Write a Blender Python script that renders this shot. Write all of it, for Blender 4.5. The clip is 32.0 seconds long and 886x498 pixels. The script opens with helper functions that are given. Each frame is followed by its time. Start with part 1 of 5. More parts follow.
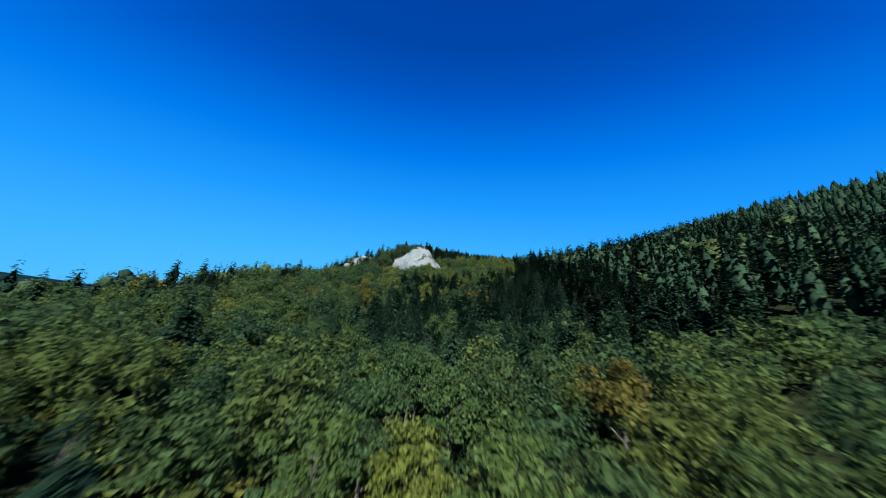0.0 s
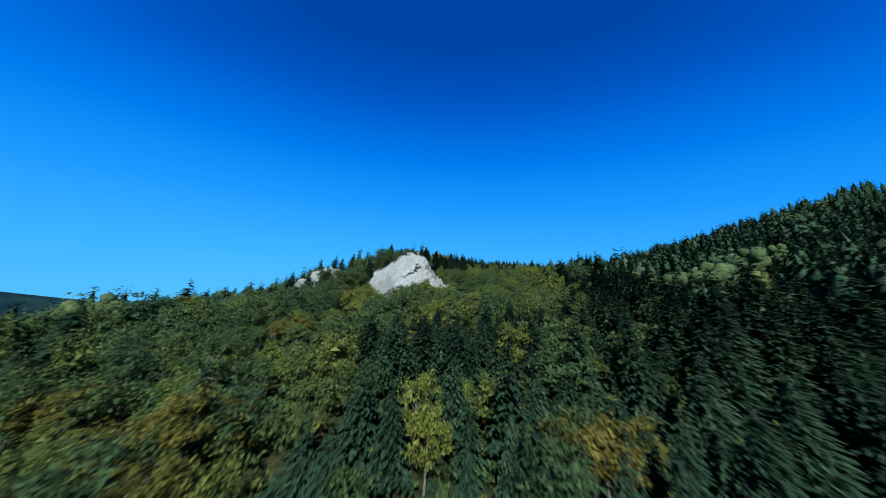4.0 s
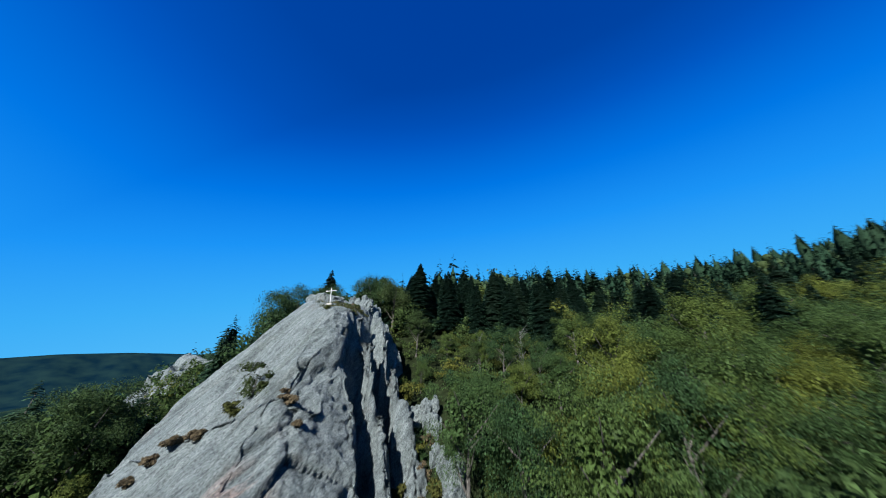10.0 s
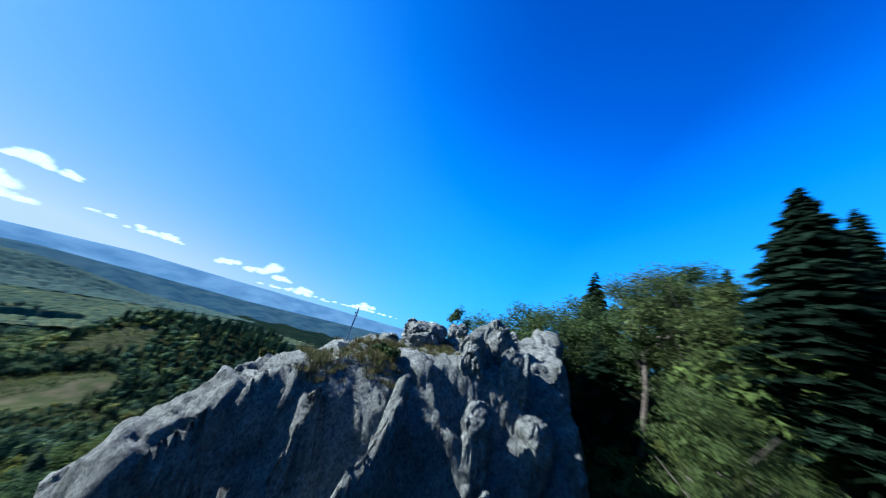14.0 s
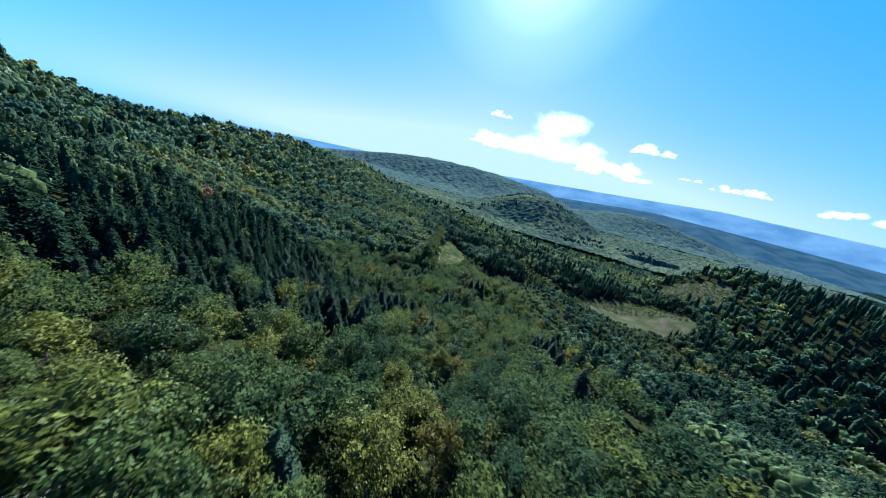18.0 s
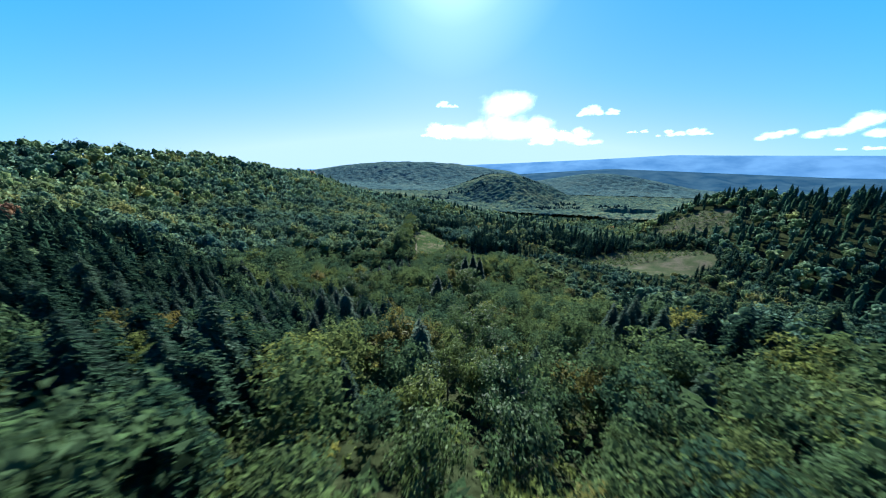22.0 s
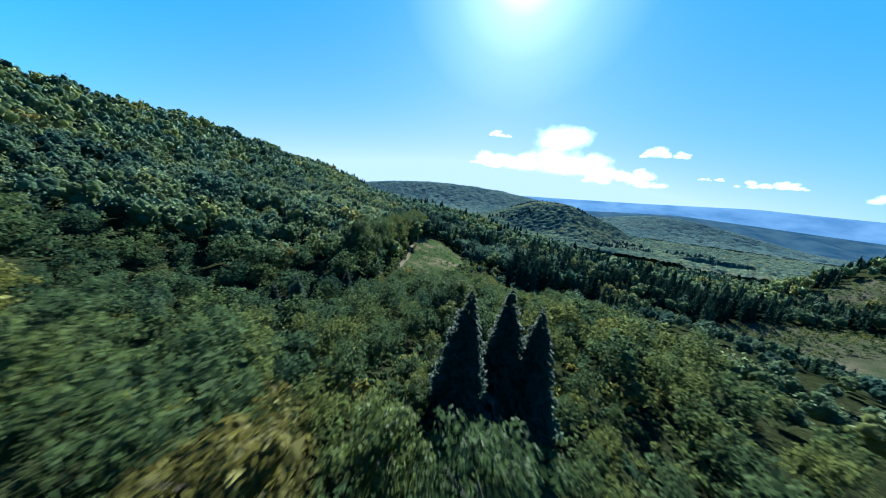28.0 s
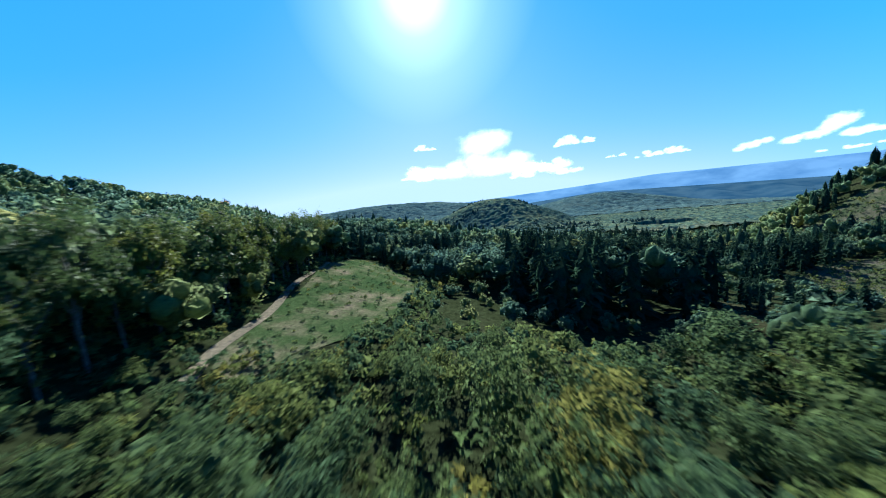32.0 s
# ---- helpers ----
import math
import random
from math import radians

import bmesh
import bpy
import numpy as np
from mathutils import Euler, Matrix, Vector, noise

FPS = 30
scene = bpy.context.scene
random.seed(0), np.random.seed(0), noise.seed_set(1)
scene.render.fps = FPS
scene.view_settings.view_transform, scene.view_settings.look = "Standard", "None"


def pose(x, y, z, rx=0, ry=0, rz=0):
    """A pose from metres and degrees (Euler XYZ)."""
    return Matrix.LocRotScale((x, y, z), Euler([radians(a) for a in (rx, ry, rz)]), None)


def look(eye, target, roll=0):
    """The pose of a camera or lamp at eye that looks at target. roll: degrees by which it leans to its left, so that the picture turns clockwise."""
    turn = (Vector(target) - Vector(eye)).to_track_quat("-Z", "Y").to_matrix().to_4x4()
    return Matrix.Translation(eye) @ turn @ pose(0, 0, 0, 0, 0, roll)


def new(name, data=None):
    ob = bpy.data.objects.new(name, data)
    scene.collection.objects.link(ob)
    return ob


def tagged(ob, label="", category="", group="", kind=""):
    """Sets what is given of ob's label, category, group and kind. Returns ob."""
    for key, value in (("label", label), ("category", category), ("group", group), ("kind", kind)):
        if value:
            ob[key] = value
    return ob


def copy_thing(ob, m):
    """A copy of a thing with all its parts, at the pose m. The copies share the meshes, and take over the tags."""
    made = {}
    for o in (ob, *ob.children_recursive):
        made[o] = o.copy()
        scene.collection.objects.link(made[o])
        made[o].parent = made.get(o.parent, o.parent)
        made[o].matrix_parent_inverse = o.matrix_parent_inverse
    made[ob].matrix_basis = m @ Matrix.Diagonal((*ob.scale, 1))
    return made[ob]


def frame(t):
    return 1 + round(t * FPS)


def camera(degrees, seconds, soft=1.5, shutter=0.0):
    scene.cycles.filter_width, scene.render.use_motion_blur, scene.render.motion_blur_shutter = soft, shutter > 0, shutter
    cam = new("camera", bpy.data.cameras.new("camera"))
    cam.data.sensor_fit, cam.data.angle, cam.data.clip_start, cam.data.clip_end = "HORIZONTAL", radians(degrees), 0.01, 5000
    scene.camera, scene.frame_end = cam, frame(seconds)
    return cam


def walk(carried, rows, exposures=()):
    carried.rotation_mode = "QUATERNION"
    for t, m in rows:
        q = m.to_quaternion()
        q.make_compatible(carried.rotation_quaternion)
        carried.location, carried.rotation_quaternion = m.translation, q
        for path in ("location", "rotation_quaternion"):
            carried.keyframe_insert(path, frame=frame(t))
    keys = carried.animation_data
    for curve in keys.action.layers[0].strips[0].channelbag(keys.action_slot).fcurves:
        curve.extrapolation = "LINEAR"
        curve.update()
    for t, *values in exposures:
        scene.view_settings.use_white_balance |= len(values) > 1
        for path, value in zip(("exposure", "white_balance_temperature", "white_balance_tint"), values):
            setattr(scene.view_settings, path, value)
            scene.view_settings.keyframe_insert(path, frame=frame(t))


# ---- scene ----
cam = camera(113.4, 32.0, soft=1.0, shutter=0.5)
PATH = [
    (0, (77.16, -222.30, -83.03), (64.76, -176.94, -66.02), 5.32),
    (0.5, (73.92, -212.94, -79.26), (61.66, -167.55, -62.22), 4.80),
    (1, (70.68, -203.54, -75.55), (58.42, -158.16, -58.51), 4.81),
    (1.5, (67.37, -194.28, -71.97), (55.16, -148.94, -54.79), 5.01),
    (2, (64.00, -185.04, -68.44), (51.85, -139.71, -51.19), 5.19),
    (2.5, (60.60, -175.68, -64.88), (48.55, -130.34, -47.57), 5.11),
    (3, (57.18, -165.80, -61.10), (45.31, -120.45, -43.70), 4.84),
    (3.5, (53.82, -155.56, -57.09), (42.13, -110.20, -39.62), 4.34),
    (4, (50.58, -144.79, -52.69), (39.09, -99.46, -34.98), 3.85),
    (4.5, (47.36, -133.80, -47.97), (35.98, -88.53, -30.04), 3.50),
    (6.5, (33.60, -85.29, -32.48), (24.27, -39.98, -13.51), 1.58),
    (7, (31.36, -71.33, -26.58), (22.22, -25.92, -7.73), -0.37),
    (7.5, (29.24, -60.15, -22.24), (20.46, -14.73, -3.25), -2.46),
    (8, (27.57, -52.14, -19.46), (19.46, -6.79, -0.04), -4.93),
    (8.5, (27.71, -45.12, -16.62), (18.33, -0.14, 3.11), -4.99),
    (9, (29.68, -37.04, -13.78), (15.46, 6.36, 6.56), -3.94),
    (9.5, (31.84, -30.12, -11.19), (12.12, 10.94, 9.43), -1.52),
    (10, (33.29, -24.36, -9.05), (8.84, 13.97, 11.77), 0.93),
    (10.5, (34.79, -19.41, -6.65), (5.46, 15.63, 13.66), 2.69),
    (11, (35.19, -13.91, -3.93), (1.23, 17.25, 15.45), 3.44),
    (11.5, (34.30, -8.58, -1.97), (-3.53, 18.48, 16.39), 3.73),
    (12, (32.38, -2.85, -1.07), (-9.38, 18.36, 16.42), 3.65),
    (12.5, (29.31, 2.16, -1.27), (-15.12, 16.94, 16.27), 4.03),
    (13, (25.40, 6.26, -0.97), (-21.26, 12.08, 16.04), 7.64),
    (13.5, (21.10, 9.11, 0.42), (-26.10, 4.98, 16.37), 11.39),
    (14, (16.23, 10.76, 1.65), (-28.41, -6.08, 16.62), 14.39),
    (14.5, (12.49, 11.09, 2.94), (-28.16, -15.17, 15.53), 17.11),
    (15, (8.58, 10.58, 3.47), (-24.97, -25.26, 12.94), 20.91),
    (15.5, (5.26, 9.27, 3.70), (-20.76, -33.21, 8.02), 24.12),
    (16.5, (-5.40, 0.30, 6.20), (-15.40, -47.20, 1.20), 20.60),
    (17.5, (-15.68, -10.89, 2.65), (-4.39, -57.75, -10.64), 16.26),
    (18, (-14.05, -17.19, 0.18), (-0.80, -63.30, -13.90), 12.81),
    (18.5, (-12.15, -23.50, -2.71), (1.74, -69.34, -17.06), 9.58),
    (19, (-10.10, -29.81, -6.09), (3.10, -75.84, -20.51), 5.35),
    (19.5, (-8.03, -36.13, -10.01), (3.57, -82.61, -24.34), 1.40),
    (20, (-5.99, -42.48, -14.39), (3.86, -89.40, -28.58), -1.27),
    (20.5, (-4.05, -49.00, -19.00), (4.77, -96.18, -33.02), -1.77),
    (21, (-2.40, -56.02, -23.64), (6.11, -103.32, -37.44), -1.80),
    (21.5, (-1.24, -63.75, -28.09), (7.62, -111.01, -41.80), -0.87),
    (22, (-0.52, -72.23, -32.31), (9.03, -119.38, -45.93), 0.82),
    (22.5, (-0.08, -81.36, -36.39), (10.31, -128.38, -49.84), 2.65),
    (23, (0.28, -91.07, -40.43), (11.47, -137.98, -53.63), 4.09),
    (23.5, (0.82, -101.18, -44.47), (12.31, -148.10, -57.36), 4.49),
    (24, (1.56, -111.69, -48.53), (13.10, -158.77, -60.77), 4.19),
    (24.5, (2.56, -122.59, -52.49), (14.09, -169.88, -63.91), 3.61),
    (25, (3.80, -133.89, -56.20), (15.46, -181.30, -66.97), 3.41),
    (25.5, (5.35, -145.45, -59.71), (17.40, -192.86, -70.05), 3.63),
    (27.5, (9.22, -194.94, -69.81), (25.10, -241.34, -79.53), 7.39),
    (28, (12.58, -206.46, -72.74), (28.67, -252.81, -82.35), 7.15),
    (28.5, (16.30, -217.81, -75.75), (32.09, -264.33, -85.02), 5.91),
    (29, (19.63, -228.99, -79.25), (34.53, -275.93, -87.87), 3.82),
    (29.5, (23.08, -240.27, -82.32), (37.10, -287.58, -90.43), 2.49),
    (30, (26.47, -251.68, -85.11), (39.52, -299.39, -92.44), 1.17),
    (30.5, (29.64, -263.36, -87.60), (41.64, -311.41, -94.48), 0.08),
    (31, (32.27, -275.48, -89.74), (43.26, -323.82, -96.22), -1.42),
    (31.5, (34.30, -288.02, -91.73), (44.04, -336.64, -98.14), -2.86),
    (32, (35.91, -300.64, -93.65), (43.93, -349.58, -100.00), -4.72),
]
ROWS = [(t, look(eye, target, roll)) for t, eye, target, roll in PATH]
walk(cam, ROWS, [(0, 1.4, 5700, 10), (8.5, 1.4, 5700, 10), (10.5, 1.25, 5700, 10), (12, 1.35, 5700, 10), (14, 1.95, 5600, 10), (17.5, 2.25, 5500, 10), (32, 2.25, 5500, 10)])

SUN_AZ, SUN_EL = radians(190.5), radians(31.5)   # counter-clockwise from +y
TO_SUN = Vector((-math.sin(SUN_AZ) * math.cos(SUN_EL), math.cos(SUN_AZ) * math.cos(SUN_EL), math.sin(SUN_EL)))

# ---- world, sun ----
world = bpy.data.worlds.new("sky")
scene.world = world
world.use_nodes = True
wn, wl = world.node_tree.nodes, world.node_tree.links
sky = wn.new("ShaderNodeTexSky")
sky.sky_type, sky.sun_disc = "NISHITA", False
sky.sun_elevation, sky.sun_rotation = SUN_EL, -SUN_AZ
sky.altitude, sky.air_density, sky.dust_density, sky.ozone_density = 900, 1.0, 0.4, 3.0
dim = wn.new("ShaderNodeVectorMath")
dim.operation = "SCALE"
dim.inputs["Scale"].default_value = 0.1
wl.new(sky.outputs[0], dim.inputs[0])
grey = wn.new("ShaderNodeRGBToBW")
wl.new(dim.outputs["Vector"], grey.inputs[0])
deep = wn.new("ShaderNodeValToRGB")   # the clear deep blue of this autumn sky, from its brightness
els = deep.color_ramp.elements
for k, (p, c) in enumerate(((0.05, (0.005, 0.085, 0.43)), (0.085, (0.01, 0.135, 0.56)), (0.125, (0.019, 0.178, 0.62)), (0.18, (0.038, 0.235, 0.645)), (0.3, (0.065, 0.275, 0.72)),
                            (0.5, (0.16, 0.37, 0.68)), (0.9, (0.4, 0.53, 0.64)))):
    e = els[k] if k < 2 else els.new(p)
    e.position, e.color = p, (*c, 1)
wl.new(grey.outputs[0], deep.inputs["Fac"])
# away from the sun the blue deepens with height and towards a right angle from the sun
gen = wn.new("ShaderNodeTexCoord").outputs["Generated"]
sunward, low = wn.new("ShaderNodeVectorMath"), wn.new("ShaderNodeMath")
sunward.operation, sunward.inputs[1].default_value = "DOT_PRODUCT", TO_SUN * -0.3
wl.new(gen, sunward.inputs[0])
less = wn.new("ShaderNodeMath")
less.operation, less.inputs[1].default_value = "MULTIPLY", -0.4
wl.new(sunward.outputs["Value"], less.inputs[0])
wl.new(less.outputs[0], low.inputs[1])
low.operation = "MAXIMUM"
wl.new(sunward.outputs["Value"], low.inputs[0])
height = wn.new("ShaderNodeVectorMath")
height.operation, height.inputs[1].default_value = "DOT_PRODUCT", (0, 0, 0.645)
wl.new(gen, height.inputs[0])
rise, both_ways = wn.new("ShaderNodeMath"), wn.new("ShaderNodeMath")
both_ways.operation = "SUBTRACT"
wl.new(height.outputs["Value"], both_ways.inputs[0])
wl.new(low.outputs[0], both_ways.inputs[1])
rise.operation, rise.inputs[1].default_value = "ADD", 0.365
wl.new(both_ways.outputs[0], rise.inputs[0])
high = wn.new("ShaderNodeValToRGB")
els = high.color_ramp.elements
for k, (p, c) in enumerate(((0.2, (0.16, 0.6, 0.92)), (0.38, (0.08, 0.47, 0.91)), (0.52, (0.034, 0.33, 0.9)), (0.65, (0.014, 0.2, 0.76)), (0.76, (0.004, 0.11, 0.54)), (0.8, (0.003, 0.088, 0.46)), (0.87, (0.001, 0.064, 0.36)), (1.0, (0.0, 0.05, 0.31)))):
    e = els[k] if k < 2 else els.new(p)
    e.position, e.color = p, (*c, 1)
wl.new(rise.outputs[0], high.inputs["Fac"])
toward = wn.new("ShaderNodeVectorMath")
toward.operation, toward.inputs[1].default_value = "DOT_PRODUCT", Vector((TO_SUN.x, TO_SUN.y, 0)).normalized()
wl.new(gen, toward.inputs[0])
share = wn.new("ShaderNodeMapRange")
share.interpolation_type = "SMOOTHSTEP"
share.inputs["From Min"].default_value, share.inputs["From Max"].default_value = -0.1, 0.8
wl.new(toward.outputs["Value"], share.inputs["Value"])
both = wn.new("ShaderNodeMix")
both.data_type = "RGBA"
wl.new(share.outputs["Result"], both.inputs["Factor"])
wl.new(high.outputs["Color"], both.inputs["A"])
wl.new(deep.outputs["Color"], both.inputs["B"])
wl.new(both.outputs["Result"], wn["Background"].inputs[0])
wn["Background"].inputs[1].default_value = 0.37
sun_data = bpy.data.lights.new("sun", "SUN")
sun_data.energy, sun_data.angle, sun_data.color = 5.0, radians(0.53), (1.0, 0.95, 0.86)
sun = new("sun", sun_data)
sun.matrix_world = look(TO_SUN * 100, (0, 0, 0))


# ---- materials ----
def material(name, rough=0.8, spec=0.3):
    m = bpy.data.materials.new(name)
    m.use_nodes = True
    n, l = m.node_tree.nodes, m.node_tree.links
    b = n["Principled BSDF"]
    b.inputs["Roughness"].default_value = rough
    b.inputs["Specular IOR Level"].default_value = spec
    return m, n, l, b


def ramp(n, stops):
    r = n.new("ShaderNodeValToRGB")
    e = r.color_ramp.elements
    e[0].position, e[0].color = stops[0][0], (*stops[0][1], 1)
    e[1].position, e[1].color = stops[-1][0], (*stops[-1][1], 1)
    for p, c in stops[1:-1]:
        k = e.new(p)
        k.color = (*c, 1)
    return r


def noise_node(n, l, scale, detail=4, coord=None, rough=0.55):
    t = n.new("ShaderNodeTexNoise")
    t.inputs["Scale"].default_value, t.inputs["Detail"].default_value = scale, detail
    t.inputs["Roughness"].default_value = rough
    if coord is not None:
        l.new(coord, t.inputs["Vector"])
    return t


def mixed(n, l, fac, a, b, kind="MIX"):
    m = n.new("ShaderNodeMix")
    m.data_type, m.blend_type = "RGBA", kind
    for socket, value in ((m.inputs["Factor"], fac), (m.inputs["A"], a), (m.inputs["B"], b)):
        if isinstance(value, bpy.types.NodeSocket):
            l.new(value, socket)
        elif isinstance(value, (int, float)):
            socket.default_value = value
        else:
            socket.default_value = (*value, 1)
    return m.outputs["Result"]


def foliage(name, stops, hue_from, translucent=0.25, clumps=0.0, gloss=0.05):
    """Leaves: colour from a tree-wide value, with a fine leaf-to-leaf variation; clumps adds painted clump shading."""
    m, n, l, b = material(name, 0.62, gloss)
    if hue_from == "object":
        part_of = n.new("ShaderNodeMath")
        part_of.operation = "MULTIPLY"
        part_of.inputs[1].default_value = 0.8
        l.new(n.new("ShaderNodeObjectInfo").outputs["Random"], part_of.inputs[0])
        src = part_of.outputs[0]
    else:
        a = n.new("ShaderNodeAttribute")
        a.attribute_name = "tree"
        src = a.outputs["Fac"]
    r = ramp(n, stops)
    l.new(src, r.inputs["Fac"])
    isl = n.new("ShaderNodeNewGeometry").outputs["Random Per Island"]
    dark = n.new("ShaderNodeMapRange")
    dark.inputs["To Min"].default_value, dark.inputs["To Max"].default_value = (0.55, 1.4) if hue_from == "object" else (0.7, 1.25)
    l.new(isl, dark.inputs["Value"])
    vm = n.new("ShaderNodeVectorMath")
    vm.operation = "SCALE"
    l.new(r.outputs["Color"], vm.inputs[0])
    l.new(dark.outputs["Result"], vm.inputs["Scale"])
    leaf = vm.outputs["Vector"]
    # light and dark of leaf clumps, put into the colour as noise
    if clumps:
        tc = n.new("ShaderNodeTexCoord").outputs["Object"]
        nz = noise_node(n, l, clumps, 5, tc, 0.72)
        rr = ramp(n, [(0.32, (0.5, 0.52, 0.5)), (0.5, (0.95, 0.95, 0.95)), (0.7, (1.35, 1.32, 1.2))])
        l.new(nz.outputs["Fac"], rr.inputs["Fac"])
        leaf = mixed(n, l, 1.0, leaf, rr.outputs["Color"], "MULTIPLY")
        bp = n.new("ShaderNodeBump")
        bp.inputs["Strength"].default_value, bp.inputs["Distance"].default_value = 0.55, 0.8 / clumps
        l.new(nz.outputs["Fac"], bp.inputs["Height"])
        l.new(bp.outputs[0], b.inputs["Normal"])
    l.new(leaf, b.inputs["Base Color"])
    tr = n.new("ShaderNodeBsdfTranslucent")
    l.new(mixed(n, l, 1.0, leaf, (0.9, 0.86, 1.05), "MULTIPLY"), tr.inputs["Color"])
    mx = n.new("ShaderNodeMixShader")
    mx.inputs[0].default_value = translucent
    l.new(b.outputs[0], mx.inputs[1])
    l.new(tr.outputs[0], mx.inputs[2])
    l.new(mx.outputs[0], n["Material Output"].inputs[0])
    return m


BROAD = [(0.0, (0.022, 0.043, 0.016)), (0.3, (0.035, 0.059, 0.018)), (0.55, (0.052, 0.074, 0.017)), (0.78, (0.077, 0.09, 0.016)),
         (0.88, (0.103, 0.097, 0.016)), (0.95, (0.125, 0.092, 0.018)), (1.0, (0.112, 0.068, 0.02))]
CONIF = [(0.0, (0.014, 0.031, 0.018)), (0.5, (0.025, 0.051, 0.028)), (0.85, (0.04, 0.07, 0.037)), (1.0, (0.052, 0.082, 0.043))]
mat_broad = foliage("broadleaf_foliage", [(p, (c[0] * 1.3, c[1] * 1.3, c[2] * 1.15)) for p, c in BROAD], "object", 0.38, 0.0, 0.1)
# darker copy of the broadleaf leaves, dims the sunlit crowns behind the rock
mat_broad_dimmed = foliage("broadleaf_foliage_dimmed", [(0.0, (0.026, 0.05, 0.016)), (0.6, (0.036, 0.06, 0.017)), (1.0, (0.052, 0.066, 0.019))], "object", 0.36, 0.0, 0.1)
mat_golden = foliage("golden_foliage", [(0.0, (0.082, 0.088, 0.018)), (0.5, (0.096, 0.094, 0.018)), (1.0, (0.108, 0.09, 0.018))], "object", 0.5, 0.0, 0.1)
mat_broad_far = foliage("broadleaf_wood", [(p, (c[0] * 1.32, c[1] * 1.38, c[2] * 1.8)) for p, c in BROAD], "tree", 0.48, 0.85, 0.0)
# lighter, bluer copies of the leaf colours: air haze painted in with distance
mat_broad_mid = foliage("broadleaf_slope_hazed", [(p, (c[0] * 1.95, c[1] * 2.05, c[2] * 3.7)) for p, c in BROAD], "tree", 0.66, 1.1, 0.0)
mat_broad_outer = foliage("broadleaf_hillside_hazed", [(p, (c[0] * 2.5, c[1] * 2.6, c[2] * 4.8)) for p, c in BROAD], "tree", 0.74, 0.6, 0.0)
mat_conif = foliage("needle_foliage", [(p, (c[0] * 1.2, c[1] * 1.2, c[2] * 1.15)) for p, c in CONIF], "object", 0.38, 0.0, 0.05)
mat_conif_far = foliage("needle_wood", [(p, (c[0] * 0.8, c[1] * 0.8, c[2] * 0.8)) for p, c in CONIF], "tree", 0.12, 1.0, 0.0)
# far woods: the haze of the air is tinted into the base colour
mat_broad_dist = foliage("broadleaf_wood_distant_hazed", [(0.0, (0.036, 0.068, 0.06)), (0.35, (0.062, 0.1, 0.066)), (0.7, (0.09, 0.124, 0.074)), (1.0, (0.12, 0.142, 0.074))], "tree", 0.35, 0.09, 0.0)
# darker copy of the distant wood, with the western valley's shade in its colour
mat_broad_west_shade = foliage("broadleaf_wood_west", [(0.0, (0.006, 0.015, 0.013)), (0.6, (0.01, 0.022, 0.016)), (1.0, (0.018, 0.03, 0.018))], "tree", 0.1, 0.12, 0.0)
# the same haze blue mixed into the far spruces and the farthest hill
mat_conif_dist = foliage("needle_wood_distant_hazed", [(0.0, (0.014, 0.032, 0.028)), (1.0, (0.026, 0.048, 0.04))], "tree", 0.1, 0.3, 0.0)
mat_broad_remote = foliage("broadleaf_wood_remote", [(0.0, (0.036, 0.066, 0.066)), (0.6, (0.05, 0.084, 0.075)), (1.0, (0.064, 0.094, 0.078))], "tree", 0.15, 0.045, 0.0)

mat_bark, n, l, b = material("bark", 0.9)
tc = n.new("ShaderNodeTexCoord").outputs["Object"]
nz = noise_node(n, l, 3.0, 6, tc)
r = ramp(n, [(0.3, (0.025, 0.021, 0.016)), (0.7, (0.1, 0.09, 0.075))])
l.new(nz.outputs["Fac"], r.inputs["Fac"])
l.new(r.outputs["Color"], b.inputs["Base Color"])

mat_ground, n, l, b = material("forest_floor", 1.0, 0.0)
tc = n.new("ShaderNodeTexCoord").outputs["Object"]
big, fine = noise_node(n, l, 0.03, 5, tc), noise_node(n, l, 0.9, 6, tc)
r1 = ramp(n, [(0.3, (0.0126, 0.0168, 0.00672)), (0.55, (0.0168, 0.0218, 0.00924)), (0.75, (0.0252, 0.0252, 0.0126))])
l.new(big.outputs["Fac"], r1.inputs["Fac"])
r2 = ramp(n, [(0.3, (0.35, 0.35, 0.35)), (0.7, (1.3, 1.3, 1.3))])
l.new(fine.outputs["Fac"], r2.inputs["Fac"])
l.new(mixed(n, l, 1.0, r1.outputs["Color"], r2.outputs["Color"], "MULTIPLY"), b.inputs["Base Color"])
bp = n.new("ShaderNodeBump")
bp.inputs["Distance"].default_value = 0.4
l.new(fine.outputs["Fac"], bp.inputs["Height"])
l.new(bp.outputs[0], b.inputs["Normal"])


def grassland(name, stops):
    m, n, l, b = material(name, 1.0, 0.0)
    tc = n.new("ShaderNodeTexCoord").outputs["Object"]
    big, fine = noise_node(n, l, 0.06, 5, tc, 0.65), noise_node(n, l, 1.6, 6, tc, 0.7)
    r1 = ramp(n, stops)
    l.new(big.outputs["Fac"], r1.inputs["Fac"])
    r2 = ramp(n, [(0.3, (0.45, 0.45, 0.45)), (0.7, (1.35, 1.3, 1.2))])
    l.new(fine.outputs["Fac"], r2.inputs["Fac"])
    l.new(mixed(n, l, 1.0, r1.outputs["Color"], r2.outputs["Color"], "MULTIPLY"), b.inputs["Base Color"])
    bp = n.new("ShaderNodeBump")
    bp.inputs["Distance"].default_value = 0.5
    l.new(fine.outputs["Fac"], bp.inputs["Height"])
    l.new(bp.outputs[0], b.inputs["Normal"])
    return m


